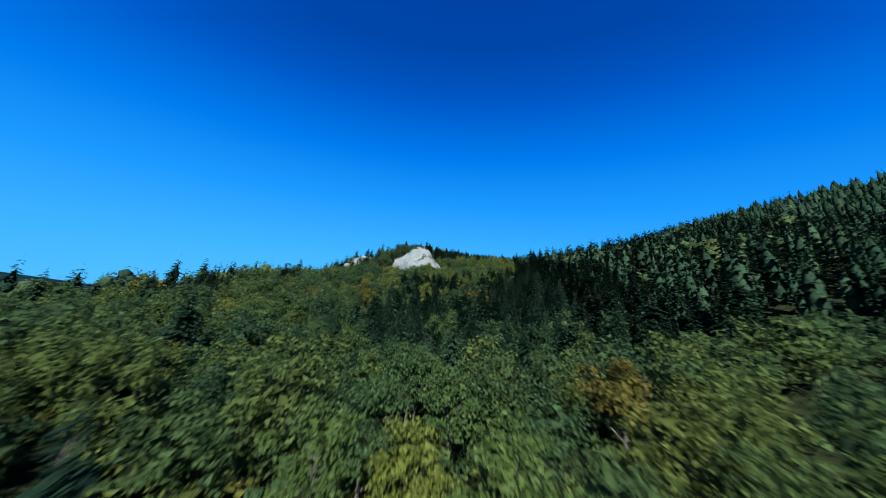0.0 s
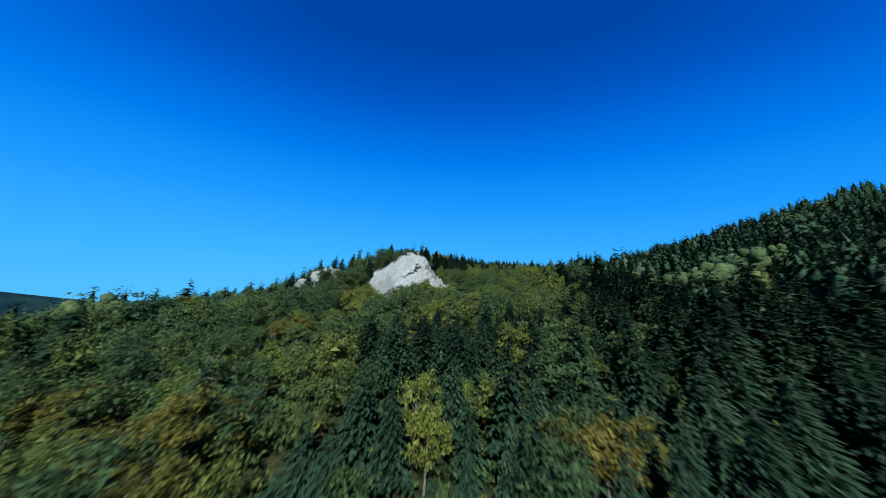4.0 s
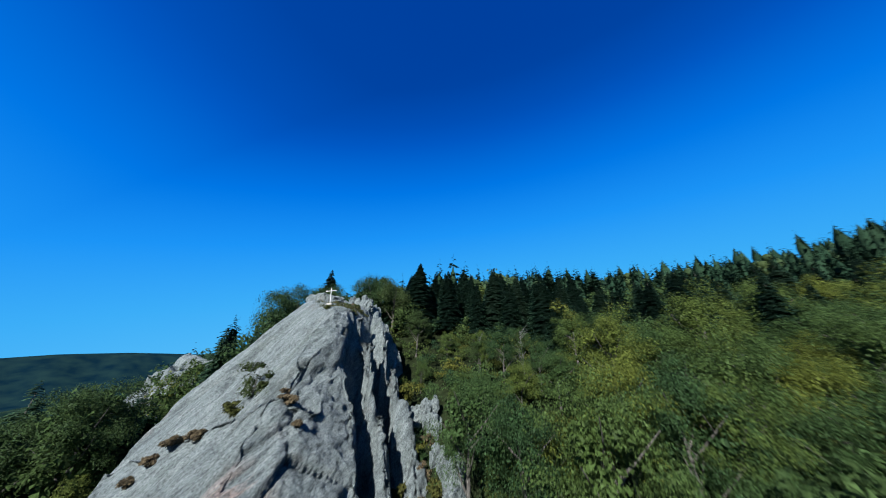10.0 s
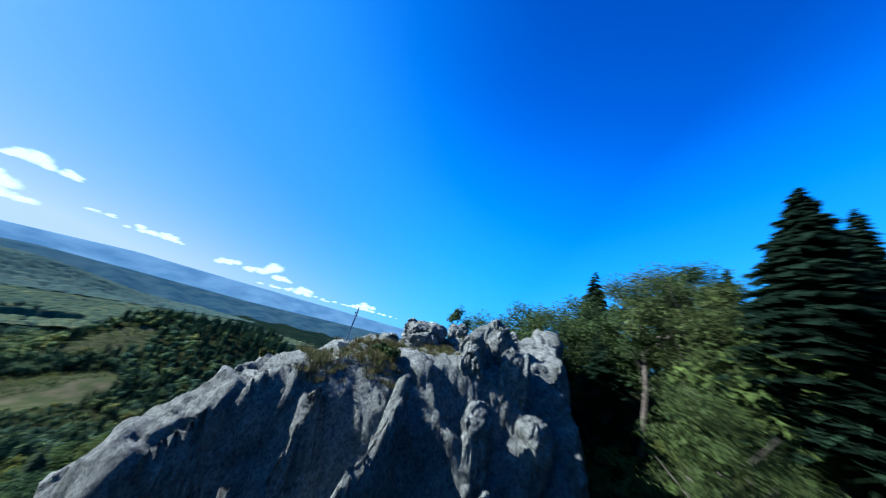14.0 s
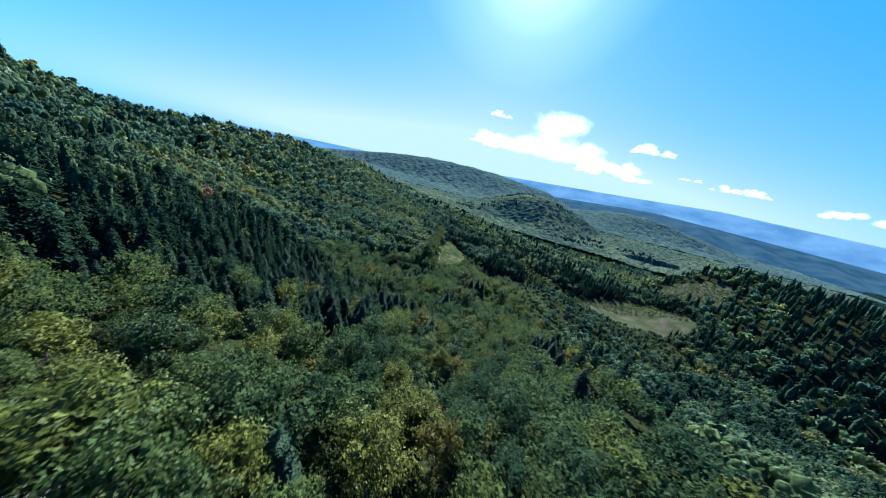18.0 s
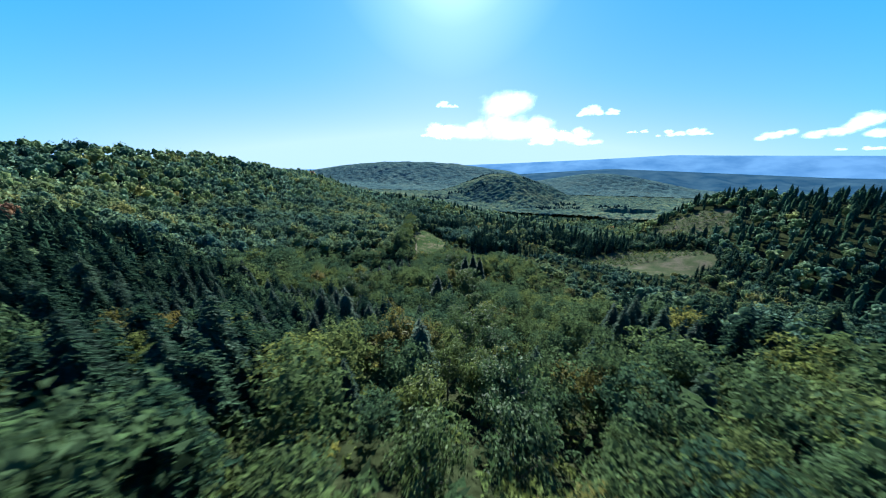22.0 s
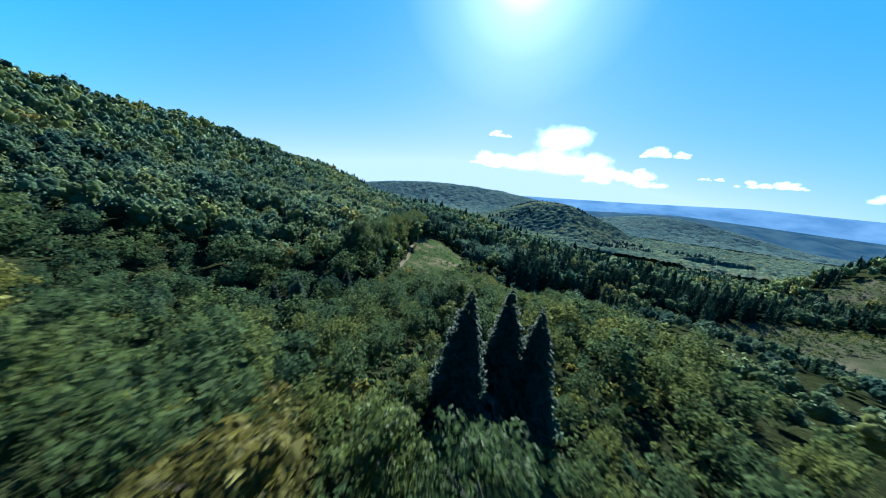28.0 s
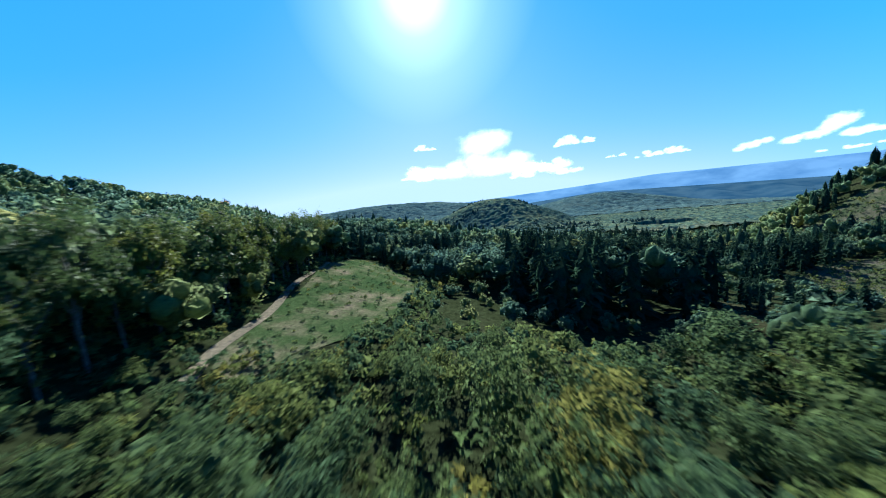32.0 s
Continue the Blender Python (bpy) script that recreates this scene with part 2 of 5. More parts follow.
mat_meadow = grassland("meadow", [(0.34, (0.017, 0.036, 0.013)), (0.48, (0.032, 0.05, 0.019)), (0.62, (0.1, 0.088, 0.056))])
mat_cut = grassland("cleared_slope", [(0.3, (0.02, 0.034, 0.016)), (0.5, (0.038, 0.046, 0.024)), (0.7, (0.075, 0.068, 0.05))])
mat_farmland = grassland("farmland", [(0.35, (0.026, 0.05, 0.02)), (0.6, (0.05, 0.072, 0.03))])
mat_track = grassland("dirt_track", [(0.3, (0.085, 0.078, 0.052)), (0.7, (0.14, 0.122, 0.088))])

# rock: pale grey with pink patches, dark lichen streaks along the slanted joints
mat_rock, n, l, b = material("granite", 0.85, 0.25)
tc = n.new("ShaderNodeTexCoord").outputs["Object"]
DOWN_SLAB = Vector((-0.36, -0.62, -0.7)).normalized()          # the run of the joints
ACROSS = DOWN_SLAB.cross(Vector((0, 0, 1))).normalized()
dot = n.new("ShaderNodeVectorMath")
dot.operation, dot.inputs[1].default_value = "DOT_PRODUCT", DOWN_SLAB
l.new(tc, dot.inputs[0])
run = n.new("ShaderNodeVectorMath")
run.operation, run.inputs[0].default_value = "SCALE", DOWN_SLAB * -0.86
l.new(dot.outputs["Value"], run.inputs["Scale"])
mp = n.new("ShaderNodeVectorMath")
mp.operation = "ADD"
l.new(tc, mp.inputs[0])
l.new(run.outputs["Vector"], mp.inputs[1])
streak = noise_node(n, l, 1.5, 9, mp.outputs["Vector"], 0.68)
patch = noise_node(n, l, 0.16, 4, tc)
fine = noise_node(n, l, 3.2, 10, mp.outputs["Vector"], 0.74)
r1 = ramp(n, [(0.26, (0.05, 0.058, 0.056)), (0.4, (0.1, 0.114, 0.109)), (0.56, (0.148, 0.164, 0.156)), (0.8, (0.215, 0.231, 0.214))])
l.new(streak.outputs["Fac"], r1.inputs["Fac"])
pm = ramp(n, [(0.6, (0, 0, 0)), (0.72, (0.29, 0.29, 0.29))])
l.new(patch.outputs["Fac"], pm.inputs["Fac"])
c1 = mixed(n, l, pm.outputs["Color"], r1.outputs["Color"], (0.19, 0.13, 0.0996))
where = n.new("ShaderNodeVectorMath")          # the pink stain low on the south face
where.operation, where.inputs[1].default_value = "DISTANCE", (11.5, -13.5, -15.9)
l.new(tc, where.inputs[0])
fade = n.new("ShaderNodeMapRange")
fade.inputs["From Min"].default_value, fade.inputs["From Max"].default_value = 1.0, 3.6
fade.inputs["To Min"].default_value, fade.inputs["To Max"].default_value = 1.0, 0.0
l.new(where.outputs["Value"], fade.inputs["Value"])
band = noise_node(n, l, 0.9, 4, mp.outputs["Vector"])
br = ramp(n, [(0.46, (0, 0, 0)), (0.6, (0.6, 0.6, 0.6))])
l.new(band.outputs["Fac"], br.inputs["Fac"])
c1 = mixed(n, l, mixed(n, l, 1.0, br.outputs["Color"], fade.outputs["Result"], "MULTIPLY"), c1, (0.31, 0.2, 0.155))
moss = noise_node(n, l, 0.35, 6, mp.outputs["Vector"], 0.6)
mm = ramp(n, [(0.56, (0, 0, 0)), (0.7, (0.264, 0.264, 0.264))])
l.new(moss.outputs["Fac"], mm.inputs["Fac"])
c1 = mixed(n, l, mm.outputs["Color"], c1, (0.0697, 0.0892, 0.058))
r2 = ramp(n, [(0.34, (0.58, 0.58, 0.58)), (0.47, (0.98, 0.98, 0.98)), (0.66, (1.3, 1.3, 1.3))])
l.new(fine.outputs["Fac"], r2.inputs["Fac"])
c1 = mixed(n, l, 1.0, c1, r2.outputs["Color"], "MULTIPLY")
grain = noise_node(n, l, 7.0, 8, tc, 0.72)          # lichen crust and crystals
r3 = ramp(n, [(0.38, (0.45, 0.45, 0.45)), (0.48, (0.95, 0.95, 0.95)), (0.6, (1.38, 1.4, 1.36))])
l.new(grain.outputs["Fac"], r3.inputs["Fac"])
l.new(mixed(n, l, 1.0, c1, r3.outputs["Color"], "MULTIPLY"), b.inputs["Base Color"])
bp0 = n.new("ShaderNodeBump")
bp0.inputs["Distance"].default_value = 0.16
l.new(grain.outputs["Fac"], bp0.inputs["Height"])
bp = n.new("ShaderNodeBump")
bp.inputs["Distance"].default_value = 0.28
l.new(bp0.outputs[0], bp.inputs["Normal"])
mh = n.new("ShaderNodeMath")
mh.operation = "ADD"
l.new(streak.outputs["Fac"], mh.inputs[0])
l.new(fine.outputs["Fac"], mh.inputs[1])
l.new(mh.outputs[0], bp.inputs["Height"])
l.new(bp.outputs[0], b.inputs["Normal"])

mat_paint, n, l, b = material("weathered_white_paint", 0.5, 0.4)
nz = noise_node(n, l, 6, 5, n.new("ShaderNodeTexCoord").outputs["Object"])
r = ramp(n, [(0.3, (0.24, 0.23, 0.21)), (0.6, (0.42, 0.41, 0.39))])
l.new(nz.outputs["Fac"], r.inputs["Fac"])
l.new(r.outputs["Color"], b.inputs["Base Color"])
mat_concrete = grassland("concrete", [(0.3, (0.32, 0.31, 0.28)), (0.7, (0.44, 0.42, 0.38))])
mat_grass = foliage("dry_grass", [(0.0, (0.035, 0.055, 0.014)), (0.5, (0.065, 0.07, 0.024)), (1.0, (0.13, 0.11, 0.055))], "tree", 0.3)
mat_shrub = foliage("shrub_foliage", [(0.0, (0.022, 0.046, 0.014)), (0.7, (0.055, 0.064, 0.017)), (1.0, (0.1, 0.08, 0.02))], "object", 0.25)


# distant land: haze blue put into a colour that also glows by itself
def glowing_backdrop(name, low, high, scale, strength):
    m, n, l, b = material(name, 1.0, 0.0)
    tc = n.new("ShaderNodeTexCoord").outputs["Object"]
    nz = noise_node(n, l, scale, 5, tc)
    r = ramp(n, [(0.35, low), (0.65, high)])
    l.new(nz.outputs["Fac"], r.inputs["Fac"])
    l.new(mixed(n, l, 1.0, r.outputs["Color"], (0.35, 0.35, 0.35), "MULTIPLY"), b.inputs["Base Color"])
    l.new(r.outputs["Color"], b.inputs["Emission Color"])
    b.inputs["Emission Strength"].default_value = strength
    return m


mat_range = glowing_backdrop("distant_range", (0.025, 0.06, 0.11), (0.045, 0.09, 0.145), 0.004, 1.0)
mat_ridge = glowing_backdrop("wooded_ridge", (0.004, 0.016, 0.026), (0.014, 0.034, 0.034), 0.012, 0.3)
mat_lowland = glowing_backdrop("distant_lowland", (0.012, 0.036, 0.062), (0.03, 0.062, 0.085), 0.008, 0.42)
mat_cloud, n, l, b = material("cloud", 1.0, 0.0)
thick = n.new("ShaderNodeAttribute")
thick.attribute_name = "cover"
b.inputs["Base Color"].default_value = (0.8, 0.8, 0.8, 1)
# a glow of its own stands in for sunlight coming through the cloud
b.inputs["Emission Color"].default_value = (0.86, 0.94, 1, 1)
b.inputs["Emission Strength"].default_value = 0.28
clear, veil = n.new("ShaderNodeBsdfTransparent"), n.new("ShaderNodeMixShader")
l.new(thick.outputs["Fac"], veil.inputs[0])
l.new(clear.outputs[0], veil.inputs[1])
l.new(b.outputs[0], veil.inputs[2])
l.new(veil.outputs[0], n["Material Output"].inputs[0])


# ---- the land ----
PROFILE_Y = (-2600, -1200, -926, -739, -500, -430, -330, -240, -140, -90, -20, 0, 12, 25, 60, 100, 150, 300, 600, 2000)
PROFILE_Z = (-195, -193, -177, -155, -133, -126, -114, -104, -74, -55, -30, -20, -13, -6, 5, 20, 39, 70, 84, 90)


def bell(x, y, cx, cy, rx, ry, h):
    return h * np.exp(-(((x - cx) / rx) ** 2 + ((y - cy) / ry) ** 2))


# swells and hollows of the slope under the two flights: rows from south to north, columns from west to east
SWELL_X, SWELL_Y = (-70, -25, 20, 65, 110), (-215, -165, -115, -65, -20)
SWELL = ((1.1, -7.9, 0.6, 10.2, 0.1), (2.1, -3.5, -3.9, -1.0, -1.1), (-0.2, -3.4, -1.5, -0.2, -1.8), (-2.2, 0.4, 1.8, -2.2, 0.1), (-8.1, 3.3, -2.9, -2.5, 0.3))


def ground(x, y):
    x, y = np.asarray(x, float), np.asarray(y, float)
    z = sum(np.interp(y + d, PROFILE_Y, PROFILE_Z) for d in (-12, -6, 0, 6, 12)) / 5
    e = np.clip(x - 70, 0, 390)
    z = z + (0.16 * e + 0.0003 * e * e) * np.interp(y, (-1500, -1000, -700, -500, -330, -250, -100, 100, 400), (0, 0.5, 0.86, 0.92, 0.86, 0.71, 0.7, 0.8, 0.7))
    z = z - 0.06 * np.clip(x - 460, 0, 1500)
    z = z - 0.24 * np.clip(-60 - x, 0, 900)
    z = z + bell(x, y, -450, -470, 190, 170, 146) + bell(x, y, -330, -640, 110, 90, 50) + bell(x, y, 112, -425, 36, 60, 7) + bell(x, y, -38, 26, 40, 16, 8) + bell(x, y, 110, 110, 70, 70, -8) + bell(x, y, 78, -245, 40, 60, -9) + bell(x, y, 58, -168, 40, 70, -8) + bell(x, y, 60, 90, 60, 50, -4) + bell(x, y, -95, -440, 85, 80, -14) + bell(x, y, 150, 210, 80, 110, -16) + bell(x, y, -400, -640, 130, 120, 46)
    z = z + sum(bell(x, y, cx, cy, 36, 36, h) for cy, row in zip(SWELL_Y, SWELL) for cx, h in zip(SWELL_X, row))
    z = z + bell(x, y, -14, 60, 42, 55, 2.0) + bell(x, y, -38, -32, 22, 22, -4) + bell(x, y, 400, 165, 110, 80, 5) + bell(x, y, 1250, -2900, 1500, 560, 218) + bell(x, y, 15, -1700, 250, 250, 82) + bell(x, y, -260, -1680, 220, 200, 34) + bell(x, y, -190, -1480, 200, 180, 34) + bell(x, y, 130, -690, 130, 150, 24) + bell(x, y, 140, -1400, 210, 200, 38) + bell(x, y, -70, -1420, 200, 190, 34) + bell(x, y, -260, -1300, 180, 170, 22)
    z = z + 3.0 * np.sin(x / 37 + 1.3) * np.sin(y / 43) + 1.2 * np.sin(x / 13 + y / 17)
    z = z + 16 * np.sin((0.85 * x + 0.5 * y) / 62) * bell(x, y, -60, -1420, 420, 330, 1.0)          # spurs of the far hill
    floor = -182 + 6 * np.sin(x / 310) * np.sin(y / 270)
    far_hill = bell(x, y, -600, -2120, 420, 260, 92)
    return far_hill + np.where(z > floor, floor + np.sqrt((z - floor) ** 2 + 100) - 10 * np.exp(-np.maximum(z - floor, 0) / 15), floor)


def grid_mesh(name, xs, ys, height):
    gx, gy = np.meshgrid(xs, ys)
    gz = height(gx, gy)
    co = np.stack([gx, gy, gz], -1).reshape(-1, 3)
    w, h = len(xs), len(ys)
    i = np.arange(w * h).reshape(h, w)
    faces = np.stack([i[:-1, :-1], i[:-1, 1:], i[1:, 1:], i[1:, :-1]], -1).reshape(-1, 4)
    return mesh_from(name, co, faces)


def mesh_from(name, co, faces, tree=None, mats=(), index=None, smooth=False):
    """A mesh from arrays: faces all of one size; tree: a value for each face."""
    me = bpy.data.meshes.new(name)
    k = faces.shape[1]
    me.vertices.add(len(co))
    me.vertices.foreach_set("co", np.ascontiguousarray(co, dtype=np.float32).ravel())
    me.loops.add(faces.size)
    me.loops.foreach_set("vertex_index", np.ascontiguousarray(faces, dtype=np.int32).ravel())
    me.polygons.add(len(faces))
    me.polygons.foreach_set("loop_start", np.arange(0, faces.size, k, dtype=np.int32))
    if index is not None:
        me.polygons.foreach_set("material_index", np.ascontiguousarray(index, dtype=np.int32))
    for m in mats:
        me.materials.append(m)
    me.update(calc_edges=True)
    if tree is not None:
        me.attributes.new("tree", "FLOAT", "FACE").data.foreach_set("value", np.ascontiguousarray(tree, dtype=np.float32))
    if smooth:
        me.polygons.foreach_set("use_smooth", np.ones(len(faces), dtype=bool))
    return me


def steps(edges, counts):
    out = [np.linspace(a, b, c, endpoint=False) for a, b, c in zip(edges[:-1], edges[1:], counts)]
    return np.concatenate([*out, [edges[-1]]])


land = grid_mesh("ground", steps((-4800, -1500, -400, 500, 1600, 4800), (16, 30, 120, 25, 12)),
                 steps((-4800, -2300, -700, 400, 1200, 4800), (12, 40, 150, 16, 12)), ground)
land.materials.append(mat_ground)
land.polygons.foreach_set("use_smooth", np.ones(len(land.polygons), dtype=bool))
tagged(new("ground", land), "wooded mountain slope with mossy forest floor", "ground", kind="structure")


def blanket(name, cx, cy, rx, ry, turn, mat, label, lift=0.25, cell=4.0):
    """A patch of open land that lies on the slope."""
    na, nr = 48, max(6, int(max(rx, ry) / cell))
    a = np.linspace(0, 2 * np.pi, na, endpoint=False)
    rad = 1 + 0.12 * np.sin(3 * a + cx) + 0.08 * np.sin(5 * a + cy)
    co, faces = [(cx, cy)], []
    for k in range(1, nr + 1):
        u, v = rx * rad * np.cos(a) * k / nr, ry * rad * np.sin(a) * k / nr
        co += list(zip(cx + u * np.cos(turn) - v * np.sin(turn), cy + u * np.sin(turn) + v * np.cos(turn)))
    for k in range(nr):
        for j in range(na):
            p, q = (1 + k * na + j, 1 + k * na + (j + 1) % na)
            o, s = ((p - na, q - na) if k else (0, 0))
            faces.append((o, p, q, s) if k else (0, p, q, q))
    co = np.array(co)
    quads = np.array([f for f in faces if len(set(f)) == 4])
    z = ground(co[:, 0], co[:, 1]) + lift
    me = bpy.data.meshes.new(name)
    me.from_pydata([(*p, h) for p, h in zip(co.tolist(), z.tolist())], [], [tuple(dict.fromkeys(f)) for f in faces])
    me.polygons.foreach_set("use_smooth", np.ones(len(me.polygons), dtype=bool))
    me.materials.append(mat)
    return tagged(new(name, me), label, name.replace("_", " "), kind="structure")


OPEN = [  # cx, cy, rx, ry, turn, kind
    (80, -393, 18, 55, 0.23, "meadow"),
    (-170, -447, 70, 58, 0.2, "cleared_slope"),
    (-278, -565, 36, 50, 0.5, "cleared_slope"),
    (-345, -800, 120, 50, 0.6, "farmland"),
    (-420, -1150, 110, 50, 0.5, "farmland"),
    (5, -1545, 60, 48, 0.9, "cleared_slope"),
]
KIND = {"meadow": (mat_meadow, "rough green meadow between the woods"), "cleared_slope": (mat_cut, "felled slope with pale brash and regrowth"),
        "farmland": (mat_farmland, "green pasture in the valley")}
for cx, cy, rx, ry, turn, kind in OPEN:
    blanket(kind, cx, cy, rx, ry, turn, *KIND[kind])


def is_open(x, y, grow=1.0):
    out = np.zeros(np.shape(x), bool)
    for cx, cy, rx, ry, turn, _ in OPEN:
        u = (x - cx) * np.cos(turn) + (y - cy) * np.sin(turn)
        v = -(x - cx) * np.sin(turn) + (y - cy) * np.cos(turn)
        out |= (u / (rx * grow)) ** 2 + (v / (ry * grow)) ** 2 < 1
    return out


# distant lowland and the blue ranges beyond it
def range_mesh(name, far, a0, a1, low, tops, seed, mat, label, back=300):
    rng = np.random.default_rng(seed)
    n_ = 160
    a = np.radians(np.linspace(a0, a1, n_))
    h = np.interp(np.linspace(a0, a1, n_), *zip(*tops))
    wob = sum(rng.normal() * np.sin(a * f + rng.uniform(0, 6)) / f ** 0.9 for f in (23, 41, 67, 113, 190, 310))
    h = h + 6 * wob
    rows = []
    for s, d in ((0.0, -900), (0.35, -500), (0.7, -200), (0.92, -60), (1.0, 0), (0.6, back)):
        bump = 14 * np.sin(a * 60 + d) * s * (1 - s) * 4
        rows.append(np.stack([-(far + d) * np.sin(a), (far + d) * np.cos(a), low + (h - low) * s + bump], -1))
    co = np.concatenate(rows)
    i = np.arange(len(co)).reshape(len(rows), n_)
    faces = np.stack([i[:-1, :-1], i[:-1, 1:], i[1:, 1:], i[1:, :-1]], -1).reshape(-1, 4)
    return tagged(new(name, mesh_from(name, co, faces, mats=(mat,), smooth=True)), label, "mountains", kind="structure")


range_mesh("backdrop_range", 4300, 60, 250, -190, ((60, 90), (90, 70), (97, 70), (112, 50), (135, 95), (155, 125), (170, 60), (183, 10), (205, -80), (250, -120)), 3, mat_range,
           "far mountain range with haze painted in as a blue glow")
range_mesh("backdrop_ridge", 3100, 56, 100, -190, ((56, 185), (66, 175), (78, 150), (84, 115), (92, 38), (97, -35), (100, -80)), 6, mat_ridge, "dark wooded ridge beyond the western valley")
range_mesh("backdrop_hills", 3300, 88, 178, -190, ((88, -40), (97, -35), (116, -60), (140, -70), (163, -30), (178, -100)), 5, mat_lowland, "distant hills and fields with haze painted in as a faint glow")


def cloud(az, el, width, height, seed, far=4400):
    """A cumulus far off: a sheet whose density thins out from heaped puffs over a flat base."""
    rng = np.random.default_rng(seed)
    nx, nz = 120, 56
    u, v = np.meshgrid(np.linspace(-1.15, 1.15, nx), np.linspace(-0.3, 1.25, nz))
    dens = np.full(u.shape, -1.0)
    for _ in range(26):
        c = rng.uniform(-0.95, 0.95)
        room = (1 - abs(c) ** 1.7) * (0.62 + 0.38 * math.sin(c * 5 + seed))
        r_ = rng.uniform(0.1, 0.24) * (0.45 + room)
        up = room * rng.uniform(0.0, 0.8)
        dens = np.maximum(dens, 1 - np.hypot((u - c) / (1.5 * r_ * height / width * 2), (v - up) / r_))
    rough = np.array([noise.fractal(Vector((p * width / height * 1.3 + seed * 7, q * 2.6, seed)), 0.7, 2.1, 6) for p, q in zip(u.ravel(), v.ravel())]).reshape(u.shape)
    dens = dens + 0.42 * rough - np.clip(-v / 0.12, 0, 2) * 0.8
    dens = np.clip((dens + 0.12) / 0.55, 0, 1) * np.clip((1.15 - np.abs(u)) / 0.12, 0, 1) * np.clip((1.25 - v) / 0.15, 0, 1) * np.clip((v + 0.3) / 0.1, 0, 1)
    co = np.stack([u * width / 2, 0 * u, v * height * 0.8], -1).reshape(-1, 3)
    i = np.arange(nx * nz).reshape(nz, nx)
    faces = np.stack([i[:-1, :-1], i[:-1, 1:], i[1:, 1:], i[1:, :-1]], -1)
    ok = np.maximum.reduce([dens[:-1, :-1], dens[:-1, 1:], dens[1:, 1:], dens[1:, :-1]]) > 0
    me = mesh_from("cloud", co, faces[ok], mats=(mat_cloud,), smooth=True)
    me.attributes.new("cover", "FLOAT", "POINT").data.foreach_set("value", np.ascontiguousarray(dens.ravel(), dtype=np.float32))
    a, e = radians(az), radians(el)
    ob = new("cloud", me)
    ob.matrix_world = Matrix.Translation((-far * math.sin(a) * math.cos(e), far * math.cos(a) * math.cos(e), far * math.sin(e))) @ pose(0, 0, 0, 0, 0, az)
    ob.visible_shadow = False
    return tagged(ob, "white cumulus cloud low in the sky with an added glow", "cloud", "clouds", "stuff")


for row in ((181, 4.8, 1750, 860, 1), (192.5, 4.8, 520, 220, 2), (191, 9.6, 330, 130, 3), (166, 7.8, 480, 190, 4), (170.5, 3.6, 900, 330, 12), (160, 5.0, 240, 60, 11), (154.5, 4.4, 480, 150, 5), (141, 3.4, 900, 260, 6),
            (134, 2.0, 1000, 140, 7), (122, 2.2, 1000, 140, 8), (108, 2.6, 700, 120, 9), (62, 2.4, 500, 110, 10)):
    cloud(*row)

# the sun's own disc and the glare of the air round it
mat_sun = bpy.data.materials.new("sun_glare")
mat_sun.use_nodes = True
n, l = mat_sun.node_tree.nodes, mat_sun.node_tree.links
n.remove(n["Principled BSDF"])
tc = n.new("ShaderNodeTexCoord").outputs["Object"]
ln = n.new("ShaderNodeVectorMath")
ln.operation = "LENGTH"
l.new(tc, ln.inputs[0])
r = ramp(n, [(0.0, (1, 1, 1)), (0.06, (0.8, 0.8, 0.8)), (0.13, (0.3, 0.3, 0.3)), (0.3, (0.12, 0.12, 0.12)), (0.6, (0.04, 0.04, 0.04)), (1.0, (0, 0, 0))])
l.new(ln.outputs["Value"], r.inputs["Fac"])
em, tp, mx = n.new("ShaderNodeEmission"), n.new("ShaderNodeBsdfTransparent"), n.new("ShaderNodeMixShader")
em.inputs["Color"].default_value, em.inputs["Strength"].default_value = (0.85, 1.0, 1.0, 1), 0.97
l.new(r.outputs["Color"], mx.inputs[0])
l.new(tp.outputs[0], mx.inputs[1])
l.new(em.outputs[0], mx.inputs[2])
l.new(mx.outputs[0], n["Material Output"].inputs[0])
bm = bmesh.new()
bmesh.ops.create_circle(bm, cap_ends=True, radius=1.0, segments=64)
me = bpy.data.meshes.new("sun_glare")
bm.to_mesh(me)
bm.free()
me.materials.append(mat_sun)
glare = new("backdrop_sun", me)
glare.matrix_world = look(TO_SUN * 4700, (0, 0, 0)) @ Matrix.Diagonal((1500, 1500, 1, 1))
glare.visible_shadow = False
tagged(glare, "bright low sun with white glare in the blue sky", "sun", kind="structure")



# ---- helpers for things ----
def part(name, bm, mat, parent, label=""):
    me = bm if isinstance(bm, bpy.types.Mesh) else bpy.data.meshes.new(name)
    if me is not bm:
        bm.to_mesh(me)
        bm.free()
    if mat and not me.materials:
        me.materials.append(mat)
    ob = new(name, me)
    ob.parent = parent
    return tagged(ob, label)


def thing(name, at, label, category, group="", kind="", turn=0.0, size=1.0):
    ob = new(name)
    ob.empty_display_size = 0.3
    ob.matrix_world = pose(*at, 0, 0, turn) @ Matrix.Scale(size, 4)
    return tagged(ob, label, category, group, kind)


